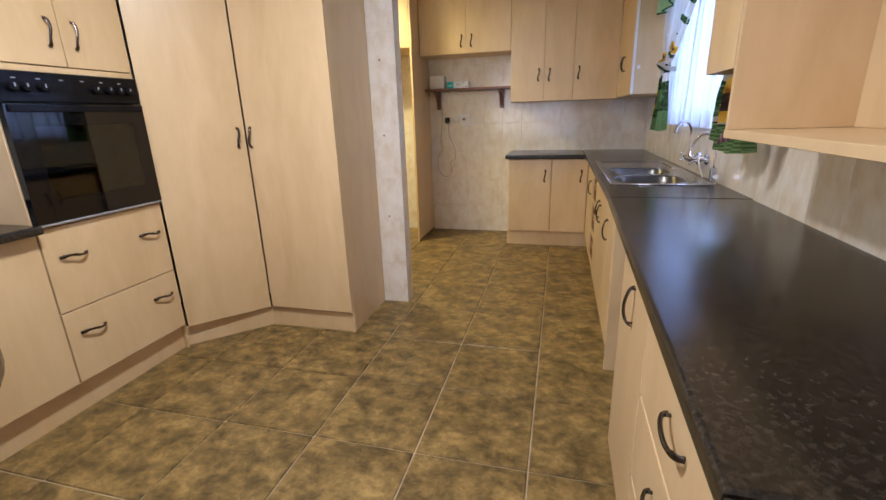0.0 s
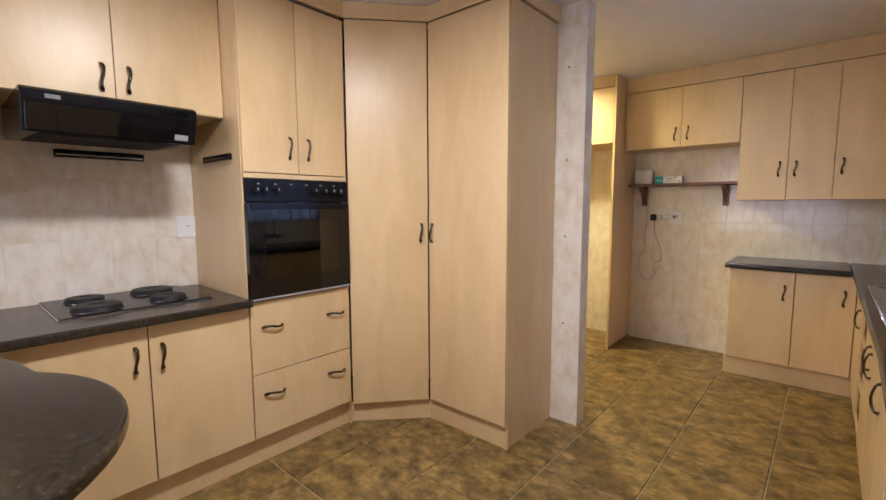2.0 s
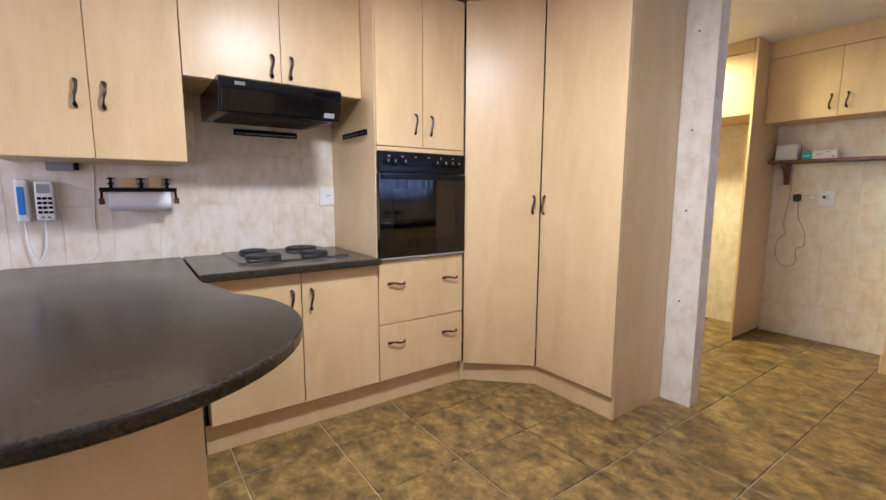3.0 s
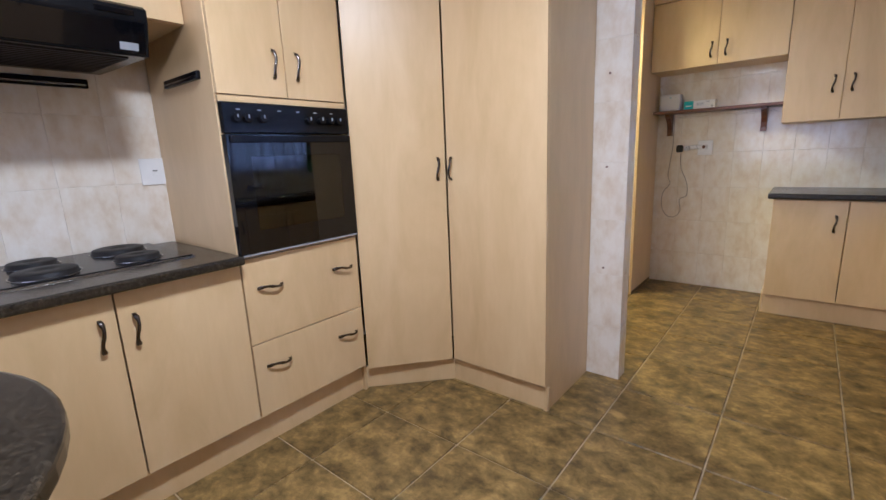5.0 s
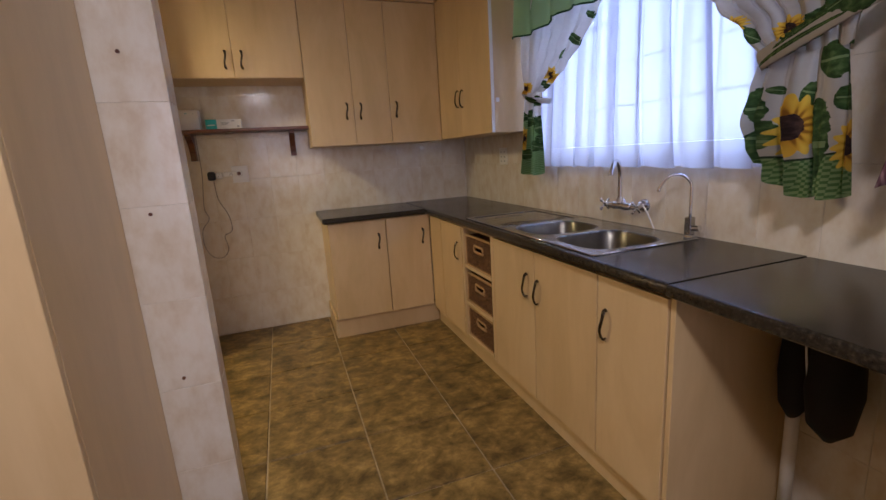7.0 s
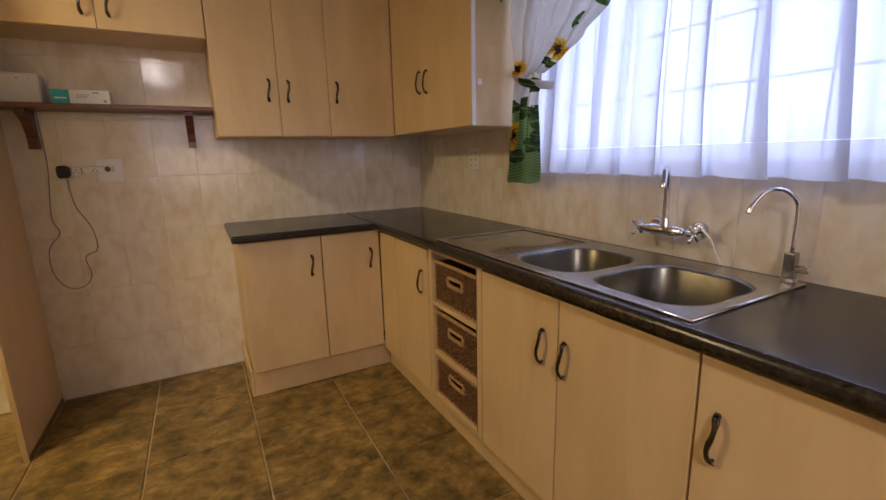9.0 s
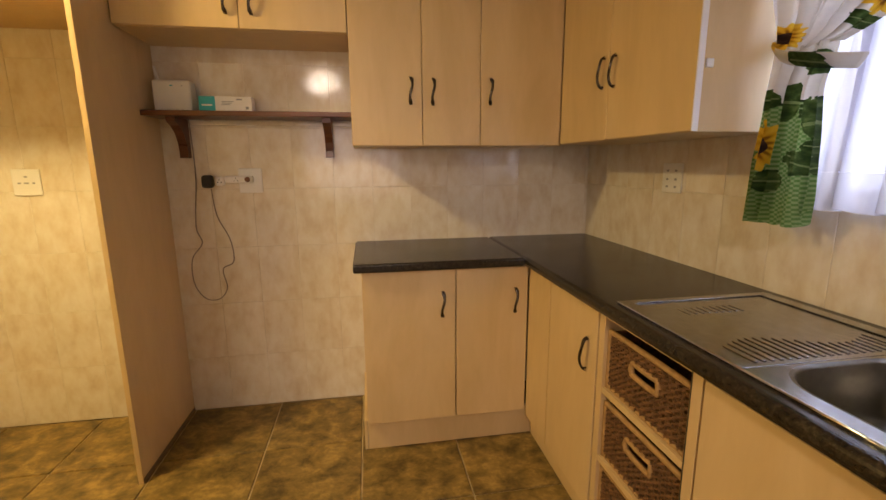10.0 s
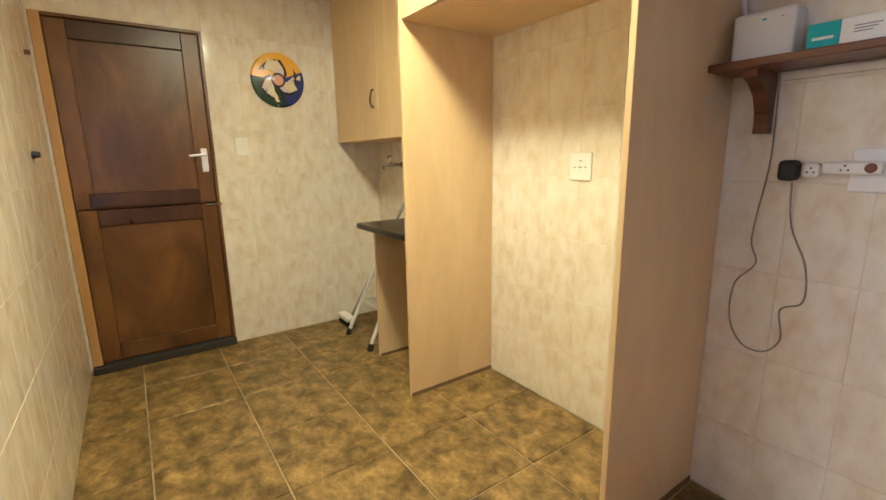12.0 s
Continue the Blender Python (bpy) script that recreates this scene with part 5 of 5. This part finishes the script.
for i in range(7):
    y = wy0 + 0.10 + i * (wy1 - wy0 - 0.2) / 6
    part("grille_bar", cyl((fx0 - 0.028, y, wz0 + 0.014), (fx0 - 0.028, y, wz1 - 0.004), 0.004, n=8), WHITEM, win)

ground = part("ground", box(XW + 0.23, 60, -60, 60, -0.35, -0.30), GRASS, None)
tagged(ground, kind="structure")
gw = part("garden_wall", box(5.0, 5.2, -4, 12, -0.30, 1.45), FACADE, None)
tagged(gw, "pale plastered garden wall outside the window", "wall", kind="structure")


def cloth_material(name, color, through_amount, rough=0.9, holes=0.0, col=None):
    """Woven cloth that lets light through; holes: how much of it is open weave."""
    m, t, b = material(name, rough, color=color)
    tr = node(t, "BsdfTranslucent", Color=(*color, 1))
    mx = t.nodes.new("ShaderNodeMixShader")
    mx.inputs[0].default_value = through_amount
    t.links.new(b.outputs[0], mx.inputs[1])
    t.links.new(tr.outputs[0], mx.inputs[2])
    out = mx.outputs[0]
    if holes:
        tp = t.nodes.new("ShaderNodeBsdfTransparent")
        m2 = t.nodes.new("ShaderNodeMixShader")
        m2.inputs[0].default_value = holes
        t.links.new(out, m2.inputs[1])
        t.links.new(tp.outputs[0], m2.inputs[2])
        out = m2.outputs[0]
    t.links.new(out, t.nodes["Material Output"].inputs[0])
    if col is not None:
        c = col(t)
        t.links.new(c, b.inputs["Base Color"])
        t.links.new(c, tr.inputs["Color"])
    return m


SHEER = cloth_material("white_voile", (0.56, 0.56, 0.63), 0.60, holes=0.13)
SHEERHEM = cloth_material("white_voile_hem", (0.56, 0.56, 0.62), 0.50, holes=0.07)
GREENEDGE = cloth_material("dark_green_binding", (0.02, 0.09, 0.03), 0.2)
PALEGREEN = cloth_material("pale_green_cloth", (0.34, 0.52, 0.26), 0.5)


def sunflower_print(flowers, check_z, leaves, cream=(0.62, 0.57, 0.48), check=((0.085, 0.170, 0.045), (0.24, 0.33, 0.12)), fine=125.0):
    """Cream cloth with sunflowers (y, z, half width, half height), leaves (y, z, length, width, turn) and, below check_z, a green check."""
    def build(t):
        tc = t.nodes.new("ShaderNodeNewGeometry")
        sx = t.nodes.new("ShaderNodeSeparateXYZ")
        t.links.new(tc.outputs["Position"], sx.inputs[0])
        Y, Z = sx.outputs[1], sx.outputs[2]
        flat = t.nodes.new("ShaderNodeCombineXYZ")
        t.links.new(Y, flat.inputs[1]), t.links.new(Z, flat.inputs[2])

        def op(kind, a, c=None):
            n = t.nodes.new("ShaderNodeMath")
            n.operation = kind
            for i, v in enumerate((a, c)):
                if v is None:
                    continue
                if isinstance(v, (int, float)):
                    n.inputs[i].default_value = v
                else:
                    t.links.new(v, n.inputs[i])
            return n.outputs[0]

        def oval(y, z, ry, rz, turn=0.0):
            """Distance from (y, z) in units of the two half axes, and those two coordinates."""
            dy, dz = op("SUBTRACT", Y, y), op("SUBTRACT", Z, z)
            c, s = math.cos(turn), math.sin(turn)
            u = op("DIVIDE", op("ADD", op("MULTIPLY", dy, c), op("MULTIPLY", dz, s)), ry)
            v = op("DIVIDE", op("SUBTRACT", op("MULTIPLY", dz, c), op("MULTIPLY", dy, s)), rz)
            return op("SQRT", op("ADD", op("MULTIPLY", u, u), op("MULTIPLY", v, v))), u, v
        nz = node(t, "TexNoise", Scale=60.0, Detail=3.0)
        t.links.new(flat.outputs[0], nz.inputs["Vector"])
        wob = op("MULTIPLY", op("SUBTRACT", nz.outputs[0], 0.5), 0.5)
        green = ramp(t, nz.outputs[0], [(0.35, (0.026, 0.058, 0.014)), (0.55, (0.058, 0.112, 0.026)), (0.72, (0.14, 0.20, 0.06))]).outputs[0]
        base = ramp(t, nz.outputs[0], [(0.3, tuple(k * 0.95 for k in cream)), (0.7, cream)]).outputs[0]
        chk = t.nodes.new("ShaderNodeTexChecker")
        chk.inputs["Scale"].default_value = fine
        chk.inputs["Color1"].default_value = (*check[0], 1)
        chk.inputs["Color2"].default_value = (*check[1], 1)
        t.links.new(flat.outputs[0], chk.inputs["Vector"])
        edge = op("ADD", Z, op("MULTIPLY", op("SINE", op("MULTIPLY", Y, 24.0)), 0.010))
        col = mixed(t, base, chk.outputs[0], op("LESS_THAN", edge, check_z))
        rim = op("MULTIPLY", op("LESS_THAN", edge, check_z + 0.006), op("GREATER_THAN", edge, check_z))
        col = mixed(t, col, (0.03, 0.05, 0.02), rim)
        for y, z, ln, wd, turn in leaves:
            d, u, v = oval(y, z, ln, wd, turn)
            col = mixed(t, col, green, op("LESS_THAN", op("ADD", d, wob), 1.0))
            vein = op("MULTIPLY", op("LESS_THAN", op("ABSOLUTE", v), 0.07), op("LESS_THAN", d, 0.9))
            col = mixed(t, col, (0.20, 0.27, 0.10), vein)
        for y, z, ry, rz in flowers:
            d, u, v = oval(y, z, ry, rz)
            ray = op("MULTIPLY", op("SINE", op("MULTIPLY", op("ARCTAN2", v, u), 15.0)), 0.13)
            yel = ramp(t, op("ADD", d, op("MULTIPLY", ray, -1.2)), [(0.40, (0.30, 0.13, 0.01)), (0.58, (0.66, 0.36, 0.02)), (0.95, (0.80, 0.52, 0.05))]).outputs[0]
            col = mixed(t, col, yel, op("LESS_THAN", op("ADD", d, ray), 0.95))
            dark = ramp(t, nz.outputs[0], [(0.4, (0.028, 0.014, 0.012)), (0.62, (0.075, 0.038, 0.026))]).outputs[0]
            col = mixed(t, col, dark, op("LESS_THAN", op("ADD", d, op("MULTIPLY", wob, 0.3)), 0.42))
        return col
    return build


def table(rows, z):
    for (z0, v0), (z1, v1) in zip(rows, rows[1:]):
        if z1 <= z <= z0:
            s = (z - z1) / (z0 - z1)
            s = s * s * (3 - 2 * s)
            return v1 + (v0 - v1) * s
    return rows[0][1] if z > rows[0][0] else rows[-1][1]


def drape(y_a, y_b, z0, z1, x0, folds, amp, rows=36, cols=120, phase=0.0, sag=0.0, wob=0.3, tuck=0.004, lift=None):
    """A hanging cloth whose side edges follow the tables y_a and y_b."""
    b = bmesh.new()
    grid = []
    for i in range(rows + 1):
        line = []
        for j in range(cols + 1):
            s = j / cols
            low = z0 + (lift(s) if lift else 0.0)
            z = z1 + (low - z1) * i / rows
            ya, yb = table(y_a, z), table(y_b, z)
            f = amp(z) if callable(amp) else amp
            ph = 2 * math.pi * folds * (s + wob * 0.06 * math.sin(5.1 * s + 1.3 * z)) + phase
            x = x0 + f * (math.sin(ph) + 0.35 * math.sin(2.3 * ph + 1.0 + 2 * z))
            if tuck < 0.01:
                shift = tuck * math.sin(2 * ph)
            else:
                shift = tuck * (0.65 + 0.6 * math.sin(0.9 * ph + 0.7)) * min(1, 12 * s, 12 * (1 - s)) * math.sin(ph + 1.3)
            line.append(b.verts.new((x, ya + (yb - ya) * s + shift, z - sag * math.sin(ph * 0.5) ** 2 * (1 if i == rows else i / rows))))
        grid.append(line)
    for a, c in zip(grid, grid[1:]):
        for j in range(cols):
            b.faces.new((a[j], a[j + 1], c[j + 1], c[j]))
    return b


def thick(ob, t=0.0012):
    md = ob.modifiers.new("thickness", "SOLIDIFY")
    md.thickness = t
    return ob


vo = thing("sheer_curtain", (0.69, 3.0, 2.25), "sheer white voile curtain hanging in soft folds before the window", "curtain")
ea, eb = [(2.3, 2.20), (1.1, 2.24)], [(2.3, 3.708), (1.1, 3.700)]
VFOLD = dict(cols=420, wob=0.8, tuck=0.046)
part("cloth", drape(ea, eb, 1.276, 2.26, 0.700, 11, 0.019, sag=0.0, **VFOLD), SHEER, vo, smooth=True)
part("hem", drape(ea, eb, 1.184, 1.2755, 0.700, 11, 0.019, rows=6, sag=0.008, **VFOLD), SHEERHEM, vo, "double hem", smooth=True)

# Cream and check lightened: the window's backlight is put into these colours.
KF = cloth_material("sunflower_print_cloth", (0.7, 0.66, 0.56), 0.60, col=sunflower_print(
    [(3.405, 1.655, 0.050, 0.042), (3.645, 1.625, 0.050, 0.035), (3.66, 1.35, 0.030, 0.07)], 1.445,
    [(3.20, 1.785, 0.035, 0.022, 0.9), (3.31, 1.735, 0.040, 0.020, -0.5), (3.46, 1.615, 0.045, 0.018, 0.6), (3.09, 1.86, 0.03, 0.014, 0.7), (3.60, 1.455, 0.020, 0.05, 0.2), (3.545, 1.545, 0.040, 0.030, 0.3),
     (3.53, 1.40, 0.025, 0.065, -0.3), (3.66, 1.47, 0.025, 0.03, 0.0), (3.56, 1.30, 0.045, 0.030, 0.5), (3.63, 1.25, 0.03, 0.04, 0.0), (3.52, 1.335, 0.030, 0.022, 0.3)], (0.74, 0.70, 0.62), ((0.13, 0.26, 0.07), (0.30, 0.42, 0.18)), 160.0))
# Same print with darker cream: the weaker backlight is put into the colour.
KN = cloth_material("sunflower_print_cloth", (0.7, 0.66, 0.56), 0.40, col=sunflower_print(
    [(2.178, 1.300, 0.066, 0.088), (2.045, 1.245, 0.024, 0.070), (2.390, 1.625, 0.050, 0.030), (2.215, 1.575, 0.045, 0.035), (2.62, 1.80, 0.05, 0.035)], 1.215,
    [(2.285, 1.365, 0.035, 0.060, 0.0), (2.270, 1.270, 0.040, 0.060, 0.2), (2.100, 1.250, 0.026, 0.125, 0.0), (2.090, 1.470, 0.024, 0.050, -0.2), (2.140, 1.390, 0.026, 0.036, 0.4),
     (2.050, 1.460, 0.018, 0.055, 0.0), (2.055, 1.370, 0.022, 0.035, 0.0), (2.150, 1.580, 0.060, 0.026, -0.6), (2.340, 1.590, 0.050, 0.020, 0.6), (2.045, 1.610, 0.035, 0.040, 0.3),
     (2.230, 1.410, 0.020, 0.012, 0.3), (2.170, 1.528, 0.12, 0.006, 2.74), (2.130, 1.568, 0.10, 0.006, 2.66), (2.06, 1.615, 0.05, 0.020, 2.5), (2.48, 1.70, 0.04, 0.016, 0.8), (2.30, 1.86, 0.05, 0.025, 0.5), (2.12, 1.82, 0.05, 0.03, -0.4)], (0.52, 0.47, 0.38)))
cf = thing("print_curtain", (0.66, 3.6, 2.3), "tied-back cream curtain, coloured lighter as if backlit, with a sunflower edge and green ruffle", "curtain", "printed curtains")
part("upper_cloth", drape([(2.3, 2.84), (2.1, 2.91), (1.95, 2.99), (1.87, 3.06), (1.77, 3.165), (1.69, 3.28), (1.62, 3.40), (1.585, 3.50)], [(2.3, 3.712), (1.8, 3.712), (1.58, 3.670)], 1.585, 2.28, 0.640, 6, lambda z: 0.010 + 0.016 * min(1, abs(z - 1.55) * 2), cols=120), KF, cf, smooth=True)
part("lower_cloth", drape([(1.59, 3.50), (1.48, 3.53), (1.36, 3.525), (1.25, 3.525), (1.1, 3.535)], [(1.59, 3.665), (1.45, 3.675), (1.3, 3.690), (1.1, 3.700)], 1.160, 1.592, 0.635, 3.5, lambda z: 0.010 + 0.034 * min(1, (1.6 - z) * 1.6), cols=90, sag=0.03), KF, cf, smooth=True)
part("tieback", tube([(0.75, 3.700, 1.640), (0.665, 3.690, 1.610), (0.605, 3.62, 1.572), (0.600, 3.53, 1.545), (0.68, 3.475, 1.535)], 0.006, 12, flat=4.2), KF, cf, smooth=True)
cn = thing("print_curtain", (0.66, 2.1, 2.3), "tied-back cream curtain with a large sunflower and green check border", "curtain", "printed curtains")
part("upper_cloth", drape([(2.3, 1.99), (1.8, 2.00), (1.50, 2.055)], [(2.3, 3.02), (2.1, 2.93), (1.95, 2.76), (1.80, 2.565), (1.70, 2.455), (1.60, 2.355), (1.50, 2.285)], 1.50, 2.28, 0.645, 7, lambda z: 0.008 + 0.018 * min(1, abs(z - 1.48) * 2), cols=160), KN, cn, smooth=True)
part("lower_cloth", drape([(1.51, 2.055), (1.3, 2.040), (1.05, 2.035)], [(1.51, 2.285), (1.42, 2.305), (1.34, 2.325), (1.27, 2.30), (1.2, 2.26), (1.05, 2.22)], 1.120, 1.505, 0.640, 3.5, lambda z: 0.012 + 0.040 * min(1, (1.52 - z) * 2.5), cols=130, sag=0.02, lift=lambda s: 0.10 * max(0.0, (s - 0.62) / 0.38)), KN, cn, smooth=True)
part("tieback", tube([(0.70, 2.31, 1.510), (0.610, 2.265, 1.500), (0.592, 2.15, 1.540), (0.64, 2.03, 1.605), (0.75, 1.98, 1.65)], 0.006, 12, flat=4.6), KN, cn, smooth=True)
va = thing("valance", (0.62, 3.0, 2.3), "pale green valance with a dark green scalloped edge", "curtain")
vb = bmesh.new()
edge = bmesh.new()
N, line = 160, []
low = []
for j in range(N + 1):
    s = j / N
    y = 1.98 + 1.728 * s
    zb = 1.895 + 0.012 * math.sin(20 * s)
    x = 0.590 + 0.022 * math.sin(2 * math.pi * 9 * s + 0.8 * math.sin(9 * s))
    line.append([vb.verts.new((x, y, 2.34)), vb.verts.new((x + 0.004 * math.sin(9 * s), y, (2.34 + zb) / 2)), vb.verts.new((x - 0.012, y, zb))])
    low.append((x - 0.013, y, zb))
for a, c in zip(line, line[1:]):
    for k in range(2):
        vb.faces.new((a[k], a[k + 1], c[k + 1], c[k]))
part("cloth", vb, PALEGREEN, va, smooth=True)
part("binding", tube(low[::4], 0.0045, 6, edge, 1), GREENEDGE, va, "dark green bound edge", True)
part("rail", box(0.575, XW - 0.002, 1.96, 3.714, 2.345, 2.36, 0.002), WHITEM, va)
sgm = thing("curtain_rod", (0.69, 3.0, 2.27), "white curtain rod behind the valance", "curtain rod")
part("rod", cyl((0.675, 1.95, 2.275), (0.675, 3.714, 2.275), 0.009, n=12), WHITEM, sgm)

tw = thing("tea_towel", (0.62, 1.9, 1.42), "plum tea towel with pale stripes hanging from a hook", "towel")
def towel_col(t):
    tc = t.nodes.new("ShaderNodeTexCoord")
    wv = t.nodes.new("ShaderNodeTexWave")
    wv.inputs["Scale"].default_value = 26.0
    wv.inputs["Distortion"].default_value = 0.4
    t.links.new(tc.outputs["Object"], wv.inputs["Vector"])
    return ramp(t, wv.outputs["Fac"], [(0.40, (0.11, 0.045, 0.055)), (0.80, (0.24, 0.14, 0.14))]).outputs[0]
TOWEL = cloth_material("striped_plum_cloth", (0.2, 0.08, 0.09), 0.1, col=towel_col)
b = bmesh.new()
grid = []
for i in range(15):
    s = i / 14
    z = 1.43 - 0.30 * s
    row = []
    for j in range(25):
        u = j / 24
        wd = 0.06 + 0.17 * s ** 0.7
        row.append(b.verts.new((0.745 - wd * u, 1.885 + 0.018 * math.sin(u * 13 + s), z + 0.02 + 0.09 * (1 - u) * s)))
    grid.append(row)
for a, c in zip(grid, grid[1:]):
    for j in range(24):
        b.faces.new((a[j], a[j + 1], c[j + 1], c[j]))
thick(part("cloth", b, TOWEL, tw, smooth=True), 0.003)
part("hook", tube([(0.70, 1.863, 1.45), (0.70, 1.90, 1.44), (0.70, 1.905, 1.41), (0.70, 1.89, 1.40)], 0.004, 8), STEEL, tw, smooth=True)

mp_ = thing("mop", (0.70, 2.10, 0), "white-handled mop with a black head standing in the open gap", "mop")
part("handle", tube([(0.700, 2.118, 0.0), (0.695, 2.120, 0.46)], 0.020, 14, smooth_steps=1), WHITEM, mp_, smooth=True)
part("band", cyl((0.700, 2.118, 0.03), (0.700, 2.118, 0.045), 0.0215, n=14), GREYP, mp_)
for dx, dy, w in ((0.0, 0.0, 0.050), (-0.03, -0.12, 0.070)):
    b = lathe([(0.012, 0.0), (w * 0.8, 0.05), (w, 0.16), (w * 0.9, 0.28), (w * 0.4, 0.37), (0.005, 0.38)], (0.690 + dx, 2.120 + dy, 0.38), 18)
    part("head", b, BRISTLE, mp_, "soft black head", True)
part("loop", tube([(0.645, 2.085, 0.76), (0.620, 2.050, 0.58), (0.610, 2.000, 0.44)], 0.003, 6), WHITEP, mp_, smooth=True)

hk2 = thing("ceiling_hook", (-1.10, 4.02, ZC), "small pale hook in the white ceiling", "hook")
part("hook", tube([(-1.10, 4.02, ZC), (-1.10, 4.02, ZC - 0.02), (-1.092, 4.02, ZC - 0.035), (-1.10, 4.02, ZC - 0.045), (-1.112, 4.02, ZC - 0.035)], 0.003, 8), WHITEM, hk2, smooth=True)

# ---- tiles of floor and walls, last ----
MESHES = {}


def piece(name, parent, mat, axis, c, w, h, t, bevel):
    """One tile: axis is its normal, c its centre; alike pieces share a mesh."""
    key = (mat.name, axis, round(w, 3), round(h, 3))
    if key not in MESHES:
        dims = {"x": (t, w, h), "y": (w, t, h), "z": (w, h, t)}[axis]
        b = box(-dims[0] / 2, dims[0] / 2, -dims[1] / 2, dims[1] / 2, -dims[2] / 2, dims[2] / 2, bevel)
        MESHES[key] = finish(b, mat)
    ob = new(name, MESHES[key])
    ob.parent = parent
    ob.location = Vector(c) - at_root(parent)
    return ob


P = 0.445
for i in range(-9, 3):
    for j in range(-12, 6):
        x0, x1 = max(-0.10 + P * (i - 1), XD), min(-0.10 + P * i, XW)
        y0, y1 = max(2.735 + P * (j - 1), YS), min(2.735 + P * j, YF)
        if x1 - x0 < 0.02 or y1 - y0 < 0.02:
            continue
        if x1 < XH and y1 < YP0:
            continue
        g = 0.0032
        piece("floor_tile", floor, FLOORTILE, "z", ((x0 + x1) / 2, (y0 + y1) / 2, -0.0055), x1 - x0 - 2 * g, y1 - y0 - 2 * g, 0.011, 0.0030)


def tile_face(parent, axis, plane, out, u0, u1, start, holes=(), skip=lambda u, z: False, top=ZC):
    """Tiles 20 x 30 cm on a wall face; out: +1 or -1, the way they look along the axis."""
    k = math.floor((u0 - start) / 0.2)
    while start + k * 0.2 < u1:
        a0, a1 = max(start + k * 0.2, u0), min(start + (k + 1) * 0.2, u1)
        k += 1
        if a1 - a0 < 0.006:
            continue
        for r in range(9):
            b0, b1 = 0.297 * r, min(0.297 * (r + 1), top)
            if b1 - b0 < 0.01 or skip((a0 + a1) / 2, (b0 + b1) / 2):
                continue
            rs = [(a0, a1, b0, b1)]
            for h in holes:
                rs = [q for rr in rs for q in rects_minus(rr, h)]
            for q0, q1, c0, c1 in rs:
                if q1 - q0 < 0.008 or c1 - c0 < 0.008:
                    continue
                g = 0.0006
                m = plane - out * 0.0015
                cu, cz = (q0 + q1) / 2, (c0 + c1) / 2
                piece("wall_tile", parent, WALLTILE, axis, (m, cu, cz) if axis == "x" else (cu, m, cz), q1 - q0 - 2 * g, c1 - c0 - 2 * g, 0.003, 0.0012)


tile_face(wall_north, "y", YF, -1, XD, XW, -1.445, skip=lambda u, z: (u > -0.45 and z < 0.7) or (-0.4 < u < 0.7 and z > 1.7))
tile_face(wall_east, "x", XW, -1, 0.3, YF, YF, holes=[WIN], skip=lambda u, z: (z < 0.7 and not 1.72 < u < 2.22) or (u > 3.95 and z > 1.7))
tile_face(wall_middle, "y", YP1, 1, XD, -1.046, -1.046)
tile_face(wall_middle, "y", YP0, -1, -1.46, -1.046, -1.046)
tile_face(wall_middle, "x", -1.046, 1, YP0 + 0.001, YP1 - 0.001, YP0)
tile_face(wall_west, "x", XD, 1, YP1, YF, YF, holes=[(DOOR[0], DOOR[1], -0.1, DOOR[2])])
tile_face(wall_hob, "x", XH, 1, -0.44, 1.31, 1.31, skip=lambda u, z: z < 0.7 or z > 2.1)
